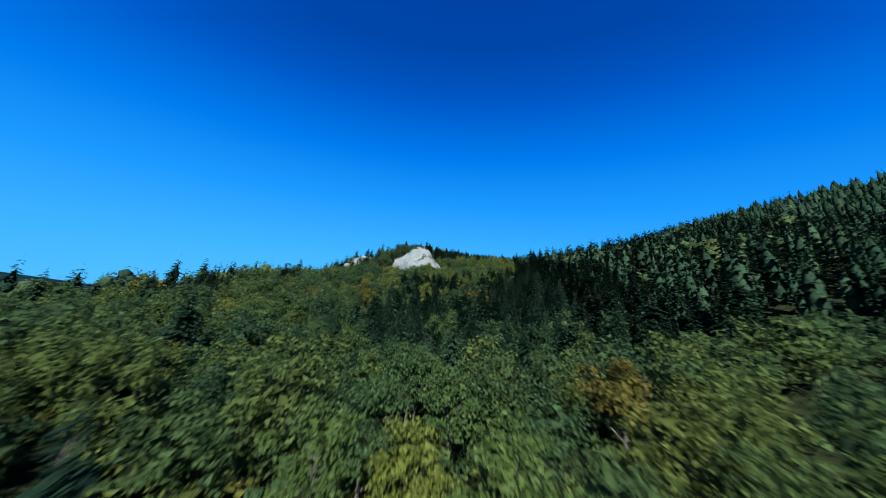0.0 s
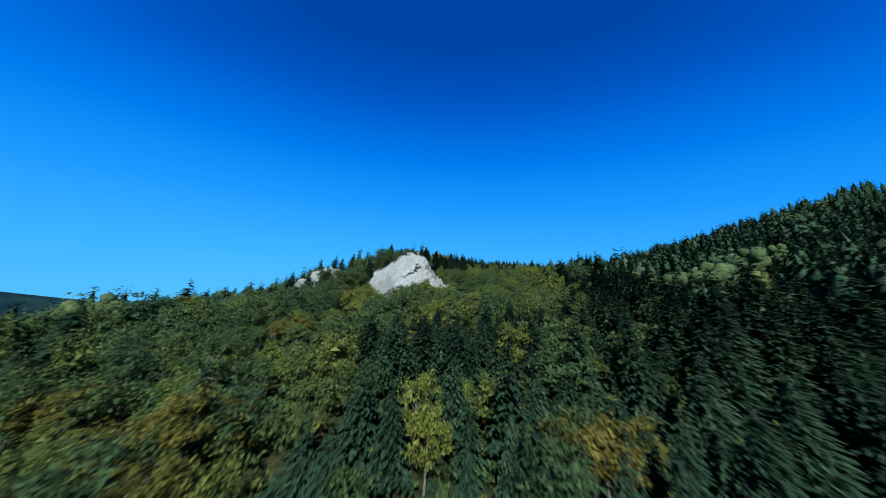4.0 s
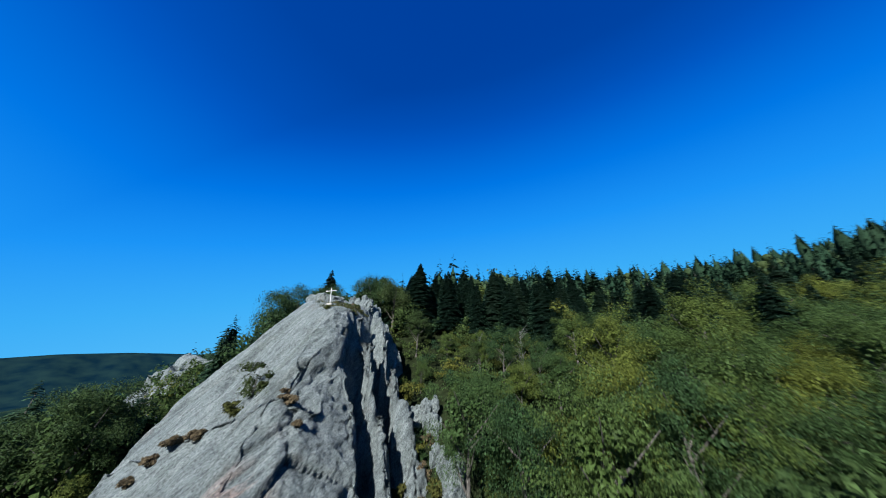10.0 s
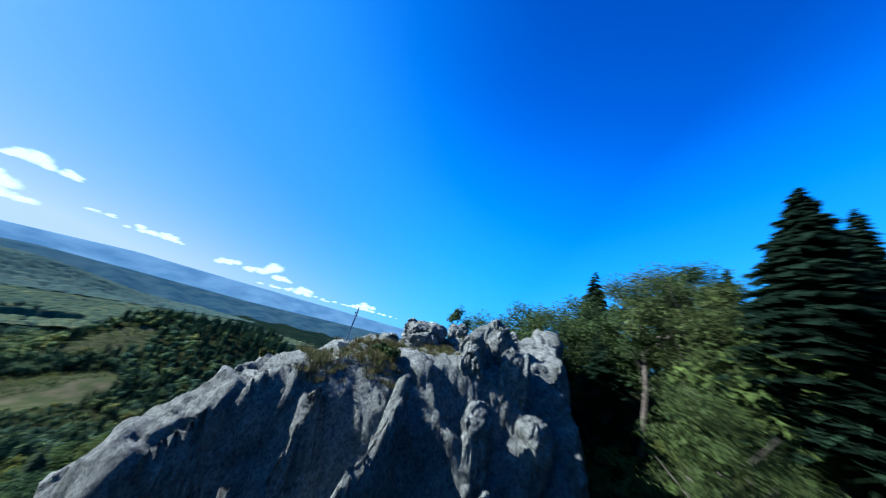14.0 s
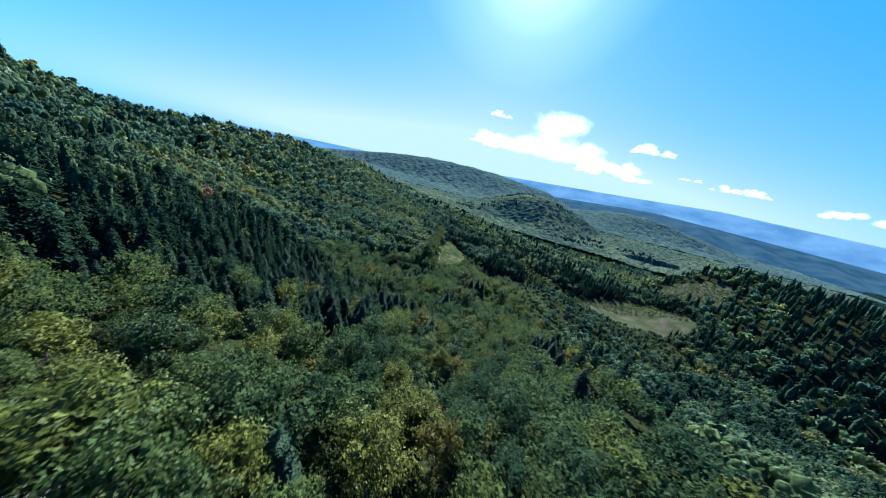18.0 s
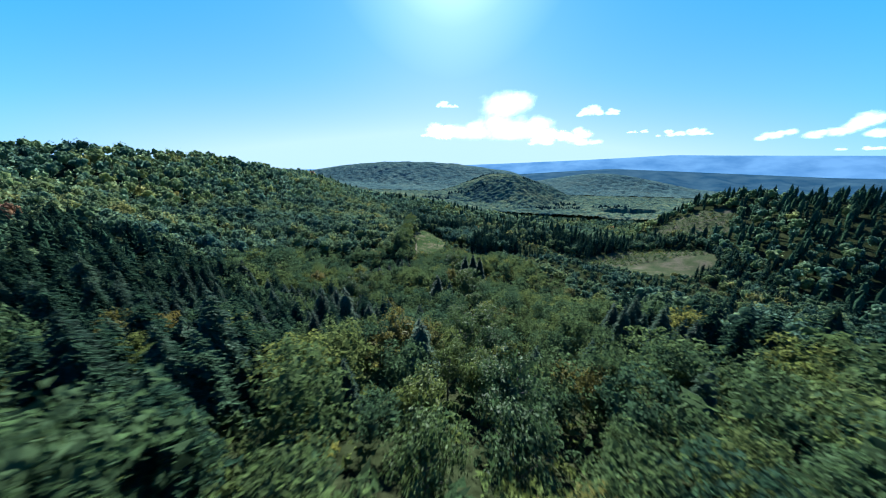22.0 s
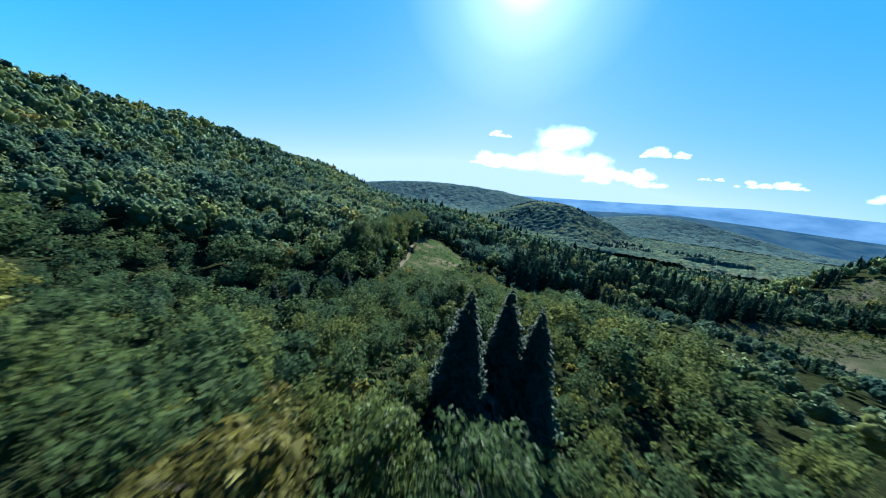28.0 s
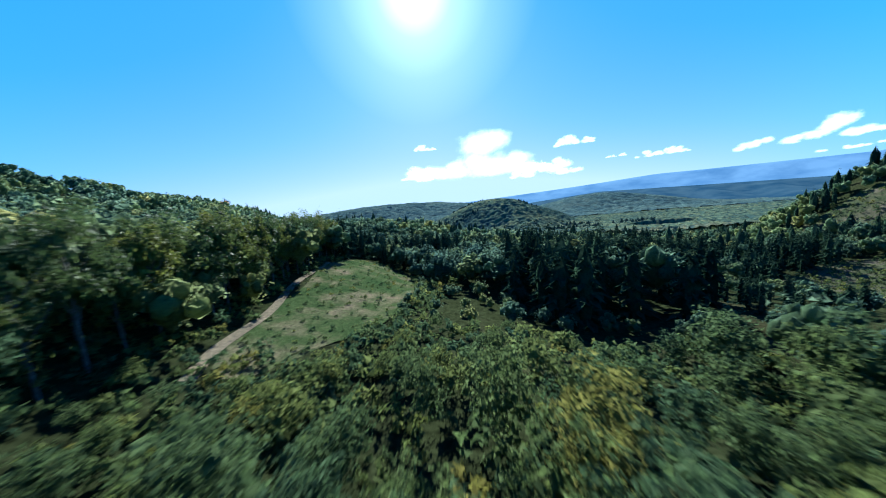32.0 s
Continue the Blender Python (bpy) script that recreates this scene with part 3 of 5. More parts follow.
# ---- the rock with the cross ----
def rock_planes(x, y):
    """Heights of the faces that bound the outcrop: summit, south, east, west, back."""
    top = 0.2 - 0.2 * x + 0.12 * y
    upper = np.minimum(-1.2 + 1.12 * (y + 2.9), -1.2 + 0.9 * (y + 2.6) - 0.95 * (x - 5))
    upper = np.minimum(upper, -3.5 + 1.5 * (y + 5.0))
    shelf = -11.4 + 0.42 * (x - 4.5)          # the ledge across the south face
    south = np.maximum(upper, np.minimum(shelf, upper + 1.4))
    south = np.minimum(south, -14.5 + 1.9 * (y + 15.2))
    u = x + 0.5 * np.clip(y + 0.5, 0, 12)          # the east wall draws back to the north
    east = np.maximum(np.minimum(-0.9 - 1.45 * (u - 4.6), -4.0 - 4.6 * (u - 7.0)), -8.4 - 1.3 * (u - 8.1))
    a, d = x - 28.1, y + 43.5          # the slanting west edge
    west = np.minimum(-16.05 + 0.328 * d + 0.686 * (a + 0.844 * d), np.minimum(-16.05 + 0.153 * d + 1.41 * (a + 1.099 * d), -16.05 + 0.033 * d + 3.5 * (a + 1.184 * d)))
    north = 3.0 - 4.2 * (y - 12.4)
    return np.stack(np.broadcast_arrays(top, south, east, west, north))


def gullies(x, y):
    """Clefts that split the east side."""
    cut = 0.0
    for x0, y0, slant, width, deep in ((4.2, 0.9, -0.42, 1.15, 8.0), (3.0, 4.6, -0.4, 1.3, 9.0), (1.6, 8.0, -0.3, 1.2, 8.0)):
        line = y0 + slant * (x - x0) + 0.35 * np.sin(x * 1.3 + y0)
        run = np.clip((x - x0) / 2.2, 0, 1) * np.clip((16 - x) / 5, 0, 1)
        cut = cut + deep * run * np.clip(1.25 - np.abs(y - line) / width, 0, 1)
    return cut


def rock_base(x, y):
    stack = rock_planes(x, y)
    k = 3.2
    low = stack.min(0)
    hollow = bell(x, y, 14.1, -12.0, 0.34, 0.75, 6.0) + bell(x, y, 9.2, -7.2, 0.5, 0.6, 4.0)          # dark holes in the face
    base = low - np.log(np.exp(-(stack - low) * k).sum(0)) / k
    for x0, y0, slant in ((3.9, 2.7, -0.41), (2.6, 6.3, -0.35)):          # buttresses that stand out between the clefts
        line = y0 + slant * (x - x0) + 0.3 * np.sin(x * 1.7 + y0)
        stand = base + 7.5 * np.clip(x - x0, 0, 1) * np.clip(1.25 - np.abs(y - line) / 0.8, 0, 1)
        base = np.maximum(base, np.minimum(stand, -3.0 - 1.5 * (x - 5.2)))
    return base - gullies(x, y) - hollow


def fracture(p, seed):
    """Relief of jointed rock: tilted slabs, long grooves that run down them, and sharp cracks."""
    q = p - DOWN_SLAB * (0.84 * p.dot(DOWN_SLAB)) + Vector((seed, 0, 0))
    bent = q + noise.noise_vector(p * 0.25) * 0.5
    dist, pts = noise.voronoi(bent * 0.22)
    lean = noise.cell_vector(pts[0] * 9.1) - Vector((0.5, 0.5, 0.5))
    slab = (bent * 0.22 - pts[0]).dot(lean) * 2.6 + 0.5 * (noise.cell(pts[0] * 7.3) - 0.5) - 0.6 * max(0, 1 - (dist[1] - dist[0]) * 11) ** 1.5
    dist2, pts2 = noise.voronoi(bent * 0.85)
    chip = 0.24 * (noise.cell(pts2[0] * 5.9) - 0.5) - 0.26 * max(0, 1 - (dist2[1] - dist2[0]) * 8) ** 1.5
    chip *= min(1.0, max(0.3, (p.y + 9) / 8))
    groove = noise.ridged_multi_fractal(q * 0.7, 0.9, 2.2, 5, 1.0, 2.0) - 1.0
    rough = noise.fractal(q * 2.6, 0.6, 2.2, 5)
    along = bent.dot(ACROSS) / 2.7 + 0.5 * noise.noise(q * 0.3)
    leaf = along - math.floor(along)          # leaves of rock, each with a sharp lip towards the north
    lip = 1.5 * (leaf if leaf < 0.86 else (1 - leaf) / 0.14 * 0.86) * (0.6 + 0.4 * noise.cell(Vector((math.floor(along) * 3.7, 1, 2))))
    lip *= min(1.0, max(0.1, (p.y + 6) / 6))
    return 0.55 * slab + lip - 0.4 + chip + 0.2 * groove + 0.13 * rough


def rock_faces():
    """The outcrop's relief, cut into its faces."""
    xs, ys = steps((-42, -30, 1, 12, 26), (24, 120, 120, 96)), steps((-36, -26, 16, 24), (26, 200, 20))
    gx, gy = np.meshgrid(xs, ys)
    gz = rock_base(gx, gy)
    dzx, dzy = np.gradient(gz, xs, axis=1), np.gradient(gz, ys, axis=0)
    nn = np.stack([-dzx, -dzy, np.ones_like(gz)], -1)
    nn /= np.linalg.norm(nn, axis=-1, keepdims=True)
    co = np.stack([gx, gy, gz], -1)
    flat = np.clip(np.hypot(gx + 2, gy - 2) / 6 - 0.4, 0.4, 1)
    keep = gz > ground(gx, gy) - 5
    d = np.zeros_like(gz)
    for j, i in zip(*np.nonzero(keep)):
        d[j, i] = fracture(Vector(co[j, i]), 3.7)
    steep = np.clip(0.45 + nn[..., 2], 0.55, 1)
    co = co + nn * (d * flat * steep)[..., None]
    side = rock_planes(gx, gy).argmin(0)[:-1, :-1]
    h, w = gz.shape
    i = np.arange(h * w).reshape(h, w)
    ok = keep[:-1, :-1] & keep[:-1, 1:] & keep[1:, 1:] & keep[1:, :-1]
    faces = np.stack([i[:-1, :-1], i[:-1, 1:], i[1:, 1:], i[1:, :-1]], -1)
    for k, name in enumerate(("summit_slab", "south_face", "east_buttress", "west_slab", "back_face")):
        own = faces[ok & (side == k)]
        if len(own):
            used, inv = np.unique(own.ravel(), return_inverse=True)
            yield name, mesh_from(name, co.reshape(-1, 3)[used], inv.reshape(-1, 4), mats=(mat_rock,))


outcrop = thing("rock_outcrop", (0, 0, 0), "tall grey jointed granite outcrop with pink stains above the trees", "rock")
for name, me in rock_faces():
    part(name, me, None, outcrop)


def rock_top(x, y):
    return float(rock_base(np.array(x, float), np.array(y, float)))


def boulder(at, size, seed, label="lichen-spotted grey granite boulder", name="boulder", sub=4, turn=0, rough=1.0):
    bm = bmesh.new()
    bmesh.ops.create_icosphere(bm, subdivisions=sub, radius=1)
    s = Vector(size)
    big = max(size)
    for v in bm.verts:
        p = v.co.copy()
        dist, pts = noise.voronoi(p * 1.3 + Vector((seed, 0, 0)))
        k = 1 + 0.22 * (noise.cell(pts[0] * 5.1) - 0.5) - 0.16 * max(0, 1 - (dist[1] - dist[0]) * 5) ** 2 * rough
        k += 0.10 * noise.fractal(p * 2.0 + Vector((seed, 7, 0)), 0.9, 2.0, 5) * rough + 0.035 * noise.fractal(p * 5.0, 0.8, 2.1, 5)
        c = Vector((math.copysign(abs(p.x) ** 0.75, p.x), math.copysign(abs(p.y) ** 0.75, p.y), math.copysign(abs(p.z) ** 0.8, p.z)))
        v.co = Vector((c.x * s.x, c.y * s.y, c.z * s.z)) * k
    me = bpy.data.meshes.new(name)
    bm.to_mesh(me)
    bm.free()
    me.materials.append(mat_rock)
    ob = new(name, me)
    ob.matrix_world = pose(*at, 0, 0, turn)
    return tagged(ob, label, "boulder" if name == "boulder" else "rock", "summit boulders" if name == "boulder" else "")


for x, y, up, size, seed, turn in (
        (-5.2, 2.9, 0.35, (2.6, 1.7, 1.2), 1, 20), (-2.2, 1.6, 0.2, (0.8, 0.6, 0.5), 2, 50), (-7.3, 4.9, 0.4, (0.9, 0.8, 0.8), 3, 0), (-3.6, 3.4, 0.0, (1.2, 0.8, 0.45), 31, 70),
        (-1.0, 7.6, 0.2, (1.0, 0.85, 1.4), 4, 10), (-2.6, 8.6, 0.3, (0.9, 0.9, 1.7), 5, 70), (-4.6, 8.4, 0.1, (1.3, 1.1, 1.6), 6, 35), (0.9, 8.8, -0.4, (0.85, 0.9, 2.2), 32, 20),
        (-1.4, 9.8, 0.2, (0.9, 1.0, 2.2), 7, 15), (-8.0, 7.2, 0.4, (1.5, 1.0, 0.9), 8, 80), (1.9, 10.2, -0.9, (0.9, 0.9, 2.6), 9, 40), (-0.4, 11.2, -0.2, (0.9, 0.8, 1.8), 33, 60)):
    boulder((x, y, rock_top(x, y) + up), size, seed, turn=turn, rough=0.5, sub=5)
for x, y, up, size, seed, turn in (
        (9.4, 8.0, 0.3, (1.2, 1.0, 1.7), 21, 15), (10.9, 8.2, 0.5, (1.2, 1.0, 2.4), 22, 60), (12.3, 7.2, 0.2, (0.9, 0.9, 2.0), 34, 10), (14.6, 5.0, 0.0, (1.0, 0.8, 1.5), 23, 30), (17.2, 3.2, 0.3, (1.4, 1.0, 2.6), 24, 0), (18.6, 1.2, 0.0, (1.3, 1.0, 2.5), 35, 45),
        (-66, 6.5, 4.6, (6.0, 5.0, 9.0), 25, 20), (-57.5, 7.5, 3.4, (5.5, 4.5, 9.0), 26, 50), (-74, 5, 2.6, (5.5, 4.0, 8.0), 27, 80), (-6.7, -24, 1.0, (1.6, 1.3, 4.2), 36, 30)):
    boulder((x, y, float(ground(x, y)) + up), size, seed, "pale grey rock crag rising among the trees", "rock_crag", turn=turn)


def bar(sx, sy, sz, at=(0, 0, 0), bevel=0.012):
    bm = bmesh.new()
    bmesh.ops.create_cube(bm, size=1, matrix=Matrix.Translation(at) @ Matrix.Diagonal((sx, sy, sz, 1)))
    bmesh.ops.bevel(bm, geom=bm.edges[:], offset=bevel, segments=2, affect="EDGES")
    return bm


cross = thing("summit_cross", (0, 0, rock_top(0, 0) + 0.0), "white painted wooden summit cross on a concrete footing", "cross", turn=27)
part("post", bar(0.09, 0.08, 2.3, (0, 0, 1.15)), mat_paint, cross)
part("crossbar", bar(1.5, 0.06, 0.085, (0, -0.02, 1.86)), mat_paint, cross)
cross.matrix_world = cross.matrix_world @ Matrix.Rotation(radians(-6), 4, Matrix.Rotation(radians(-27), 3, 'Z') @ Vector((0, 1, 0)))          # it leans a little to the west
part("footing", bar(0.8, 0.7, 0.3, (0, 0, -0.1), 0.03), mat_concrete, cross, "pale concrete footing")


# ---- trees ----
def leaf_cloud(rng, count, centre, radii, leaf, lumps, shell=0.55, small=0.26, large=0.46):
    """Leaf sprays as small bent diamonds, gathered into lumps inside an uneven crown."""
    lc = rng.normal(size=(lumps, 3))
    lc /= np.linalg.norm(lc, axis=1, keepdims=True)
    lc *= rng.uniform(0.4, 0.8, (lumps, 1))
    lr = rng.uniform(small, large, lumps)
    which = rng.integers(0, lumps, count)
    d = rng.normal(size=(count, 3))
    d /= np.linalg.norm(d, axis=1, keepdims=True)
    d[:, 2] = np.where((d[:, 2] < -0.3), -d[:, 2], d[:, 2])
    p = lc[which] + d * lr[which, None] * rng.uniform(shell, 1.05, (count, 1))
    pos = np.array(centre) + p * np.array(radii)
    nrm = d + rng.normal(size=(count, 3)) * 0.55
    nrm /= np.linalg.norm(nrm, axis=1, keepdims=True)
    t = np.cross(nrm, rng.normal(size=(count, 3)))
    t /= np.linalg.norm(t, axis=1, keepdims=True)
    b_ = np.cross(nrm, t)
    s = leaf * rng.uniform(0.6, 1.4, (count, 1))
    co = np.stack([pos - t * s, pos + t * s * 0.9 + b_ * s * 0.5 + nrm * s * 0.15, pos + t * s * 0.55 - b_ * s * 0.6], 1).reshape(-1, 3)
    return co, np.arange(count * 3).reshape(-1, 3)


def blob(rng, centre, radii, seg=6, rings=4):
    """A closed lump of a few quads that keeps the inside of a crown dark."""
    co, faces = [], []
    for k in range(rings + 1):
        a = math.pi * k / rings
        for j in range(seg):
            f = rng.uniform(0.74, 1.16)
            u = 2 * math.pi * j / seg
            co.append((centre[0] + radii[0] * f * math.sin(a) * math.cos(u), centre[1] + radii[1] * f * math.sin(a) * math.sin(u), centre[2] + radii[2] * f * math.cos(a)))
    for k in range(rings):
        for j in range(seg):
            p, q, u, v = k * seg + j, k * seg + (j + 1) % seg, (k + 1) * seg + (j + 1) % seg, (k + 1) * seg + j
            if k < rings - 1:
                faces.append((p, u, v))
            if k:
                faces.append((p, q, u))
    return np.array(co), np.array(faces)


def joined(parts):
    co, faces, base = [], [], 0
    for c, f in parts:
        co.append(c)
        faces.append(f + base)
        base += len(c)
    return np.concatenate(co), np.concatenate(faces)


def conifer_cloud(rng, height, width, whorls, per, bare=0.1, twigs=2):
    """Drooping boughs in whorls round a stem, longest low down, each a rib with side sprays that hang from it."""
    co = []
    for k in range(whorls):
        u = k / (whorls - 1)
        reach = width * (1 - u) ** 0.8 * rng.uniform(0.88, 1.1) + 0.16
        for j in range(per if u < 0.8 else max(4, per - 3)):
            a = 2 * math.pi * (j + rng.uniform(-0.3, 0.3)) / per + k * 0.9
            r_ = reach * rng.uniform(0.72, 1.14)
            out, side = np.array((math.cos(a), math.sin(a), 0)), np.array((-math.sin(a), math.cos(a), 0))
            z = height * (bare + (1 - bare) * min(1, max(0, u + rng.uniform(-0.5, 0.5) / (whorls - 1))) ** 0.9)
            tip = out * r_ + np.array((0, 0, z - r_ * rng.uniform(0.12, 0.36)))
            root = out * 0.04 + np.array((0, 0, z + 0.12 * r_))
            mid = root * 0.45 + tip * 0.55 + np.array((0, 0, 0.07 * r_))
            w = 0.13 * r_ + 0.1
            co += [root, mid - side * w, tip, root, tip, mid + side * w]
            for s in range(twigs):
                f = 0.2 + 0.66 * s / max(1, twigs - 1) if twigs > 1 else 0.4
                q = root * (1 - f) + tip * f + np.array((0, 0, 0.12 * r_ * f * (1 - f)))
                for sg in (-1, 1):
                    long = r_ * (0.5 - 0.34 * f) * rng.uniform(0.8, 1.2) + 0.08
                    e = q + (side * sg * 0.85 + out * 0.5) * long - np.array((0, 0, long * rng.uniform(0.15, 0.5)))
                    half = out * (0.36 * long + 0.03)
                    co += [q + half, e, q - half - np.array((0, 0, 0.1 * long))]
    co = np.array(co)
    return co, np.arange(len(co)).reshape(-1, 3)


def stem(height, r0, r1, seg=7, lean=0.0, limbs=(), rng=None):
    """A tapered trunk, with limbs that fork off it: (height, length, angle)."""
    bm = bmesh.new()

    def tube(a, b, ra, rb):
        axis = (b - a).normalized()
        s = axis.orthogonal().normalized()
        t = axis.cross(s)
        rings = []
        for c, r_ in ((a, ra), ((a + b) / 2 + Vector((0.03, -0.02, 0)) * (b - a).length, (ra + rb) / 2), (b, rb)):
            rings.append([bm.verts.new(c + (s * math.cos(2 * math.pi * j / seg) + t * math.sin(2 * math.pi * j / seg)) * r_) for j in range(seg)])
        for p, q in zip(rings[:-1], rings[1:]):
            for j in range(seg):
                bm.faces.new((p[j], p[(j + 1) % seg], q[(j + 1) % seg], q[j]))

    top = Vector((lean * height, 0, height))
    tube(Vector((0, 0, -0.6)), top, r0, r1)
    for h, length, a in limbs:
        p = top * (h / height)
        tube(p, p + Vector((math.cos(a) * 0.75, math.sin(a) * 0.75, 0.75)) * length, r0 * 0.4, r0 * 0.1)
    return bm


def heart(rng, centre, wide, tall, lumps, size=0.4, seg=6, rings=4):
    """Rounded inner lumps that close a crown and leave dark gaps between its boughs."""
    out = [blob(rng, centre, (wide * 0.62, wide * 0.62, tall * 0.7), seg, rings)]
    for k in range(lumps):
        a, up = 2.4 * k + rng.uniform(-0.4, 0.4), 1.15 * (k + 0.5) / lumps - 0.2
        r_ = math.sqrt(max(0.05, 1 - up * up)) * rng.uniform(0.5, 0.72)
        b_ = size * rng.uniform(0.7, 1.15)
        out.append(blob(rng, (centre[0] + wide * r_ * math.cos(a), centre[1] + wide * r_ * math.sin(a), centre[2] + tall * up * 0.72), (wide * b_, wide * b_, tall * b_ * 0.9), seg, rings))
    return out


def tree_kind(name, seed, broad, height, leaf=0.215, leaves=2500, whorls=26, mat=None):
    """A tree of stem and crown with its base at the origin."""
    rng = np.random.default_rng(seed)
    root = thing(name, (0, 0, -500), "", "")
    if broad:
        w = height * rng.uniform(0.31, 0.38)
        part("trunk", stem(height * 0.62, height * 0.018, height * 0.006, limbs=[(height * f, height * 0.3, rng.uniform(0, 6.28)) for f in (0.26, 0.32, 0.4, 0.46, 0.5, 0.56)]), mat_bark, root)
        centre = (0, 0, height * 0.6)
        co, fa = joined([leaf_cloud(rng, leaves, centre, (w * 1.06, w * 1.06, height * 0.41), leaf, 27, 0.35, 0.19, 0.36), leaf_cloud(rng, leaves // 6, centre, (w * 0.66, w * 0.66, height * 0.26), leaf * 2.2, 12, 0.1)])
        part("crown", mesh_from("crown", co, fa, mats=(mat or mat_broad,)), None, root)
    else:
        part("trunk", stem(height * 0.96, height * 0.014, 0.02), mat_bark, root)
        co, fa = conifer_cloud(rng, height, height * rng.uniform(0.23, 0.29), whorls, 9 if whorls < 30 else 11, twigs=4 if whorls < 30 else 6)
        co, fa = joined([(co, fa), blob(rng, (0, 0, height * 0.36), (height * 0.07, height * 0.07, height * 0.38), 8, 6)])
        part("crown", mesh_from("crown", co, fa, mats=(mat_conif,)), None, root)
    return root


broad_kinds = [tree_kind("broadleaf_tree", 40 + i, True, h) for i, h in enumerate((13.0, 11.0, 14.5, 9.5))]
golden_kinds = [tree_kind("broadleaf_tree", 50 + i, True, h, mat=mat_golden) for i, h in enumerate((13.0, 11.5))]
conif_kinds = [tree_kind("spruce_tree", 60 + i, False, h) for i, h in enumerate((18.0, 15.0, 20.0))]
# the same trees in finer leaf, for those beside the rock
broad_fine = [tree_kind("broadleaf_tree", 40 + i, True, h, 0.08, 13000) for i, h in enumerate((13.0, 11.0, 14.5))]
dimmed_kinds = [tree_kind("broadleaf_tree", 46 + i, True, h, 0.08, 12000, mat=mat_broad_dimmed) for i, h in enumerate((13.0, 12.0))]
conif_fine = [tree_kind("spruce_tree", 60 + i, False, h, whorls=40) for i, h in enumerate((18.0, 15.0, 20.0))]

# light templates for the woods that nobody could count
rng0 = np.random.default_rng(5)
def crown(leaves, leaf, lumps, seg, rings):
    """A crown of rounded leafy lumps, roughened by sprays of leaves."""
    return joined([*heart(rng0, (0, 0, 6.8), 4.2, 4.5, lumps, 0.38, seg, rings), leaf_cloud(rng0, leaves, (0, 0, 7.2), (4.7, 4.7, 4.9), leaf, 16, 0.8)])


CLOSE_BROAD = [joined([leaf_cloud(rng0, 1250, (0, 0, 7.2), (4.8, 4.8, 5.1), 0.25, 26, 0.5, 0.2, 0.37), leaf_cloud(rng0, 130, (0, 0, 6.8), (3.2, 3.2, 3.4), 0.62, 12, 0.1)]) for _ in range(6)]
NEAR_BROAD = [joined([leaf_cloud(rng0, 480, (0, 0, 7.2), (4.7, 4.7, 5.0), 0.36, 24, 0.55, 0.22, 0.4), leaf_cloud(rng0, 90, (0, 0, 6.8), (3.4, 3.4, 3.6), 0.75, 12, 0.1)]) for _ in range(6)]
MID_BROAD = [crown(150, 0.4, 7, 6, 3) for _ in range(6)]
FAR_BROAD = [crown(12, 0.7, 4, 5, 3) for _ in range(6)]
NEAR_CONIF = [joined([conifer_cloud(rng0, 16, 4.0, 16, 8, twigs=3), blob(rng0, (0, 0, 6.0), (1.0, 1.0, 6.2), 6, 4)]) for _ in range(4)]
MID_CONIF = [joined([conifer_cloud(rng0, 16, 3.9, 9, 7, twigs=1), blob(rng0, (0, 0, 5.8), (1.3, 1.3, 6.6), 5, 3)]) for _ in range(4)]
FAR_CONIF = [joined([conifer_cloud(rng0, 16, 3.9, 6, 6, twigs=0), blob(rng0, (0, 0, 6.0), (1.5, 1.5, 7.8), 5, 3)]) for _ in range(3)]
DIST_CONIF = [blob(rng0, (0, 0, 6.5), (3.0, 3.0, 9.5), 5, 3) for _ in range(3)]


def soft_noise(x, y, s, k):
    return (np.sin(x / s + k) * np.cos(y / s * 1.13 - k) + np.sin((x + y) / s * 0.71 + 2 * k) + np.cos((x - y) / s * 1.37 + 3 * k)) / 3


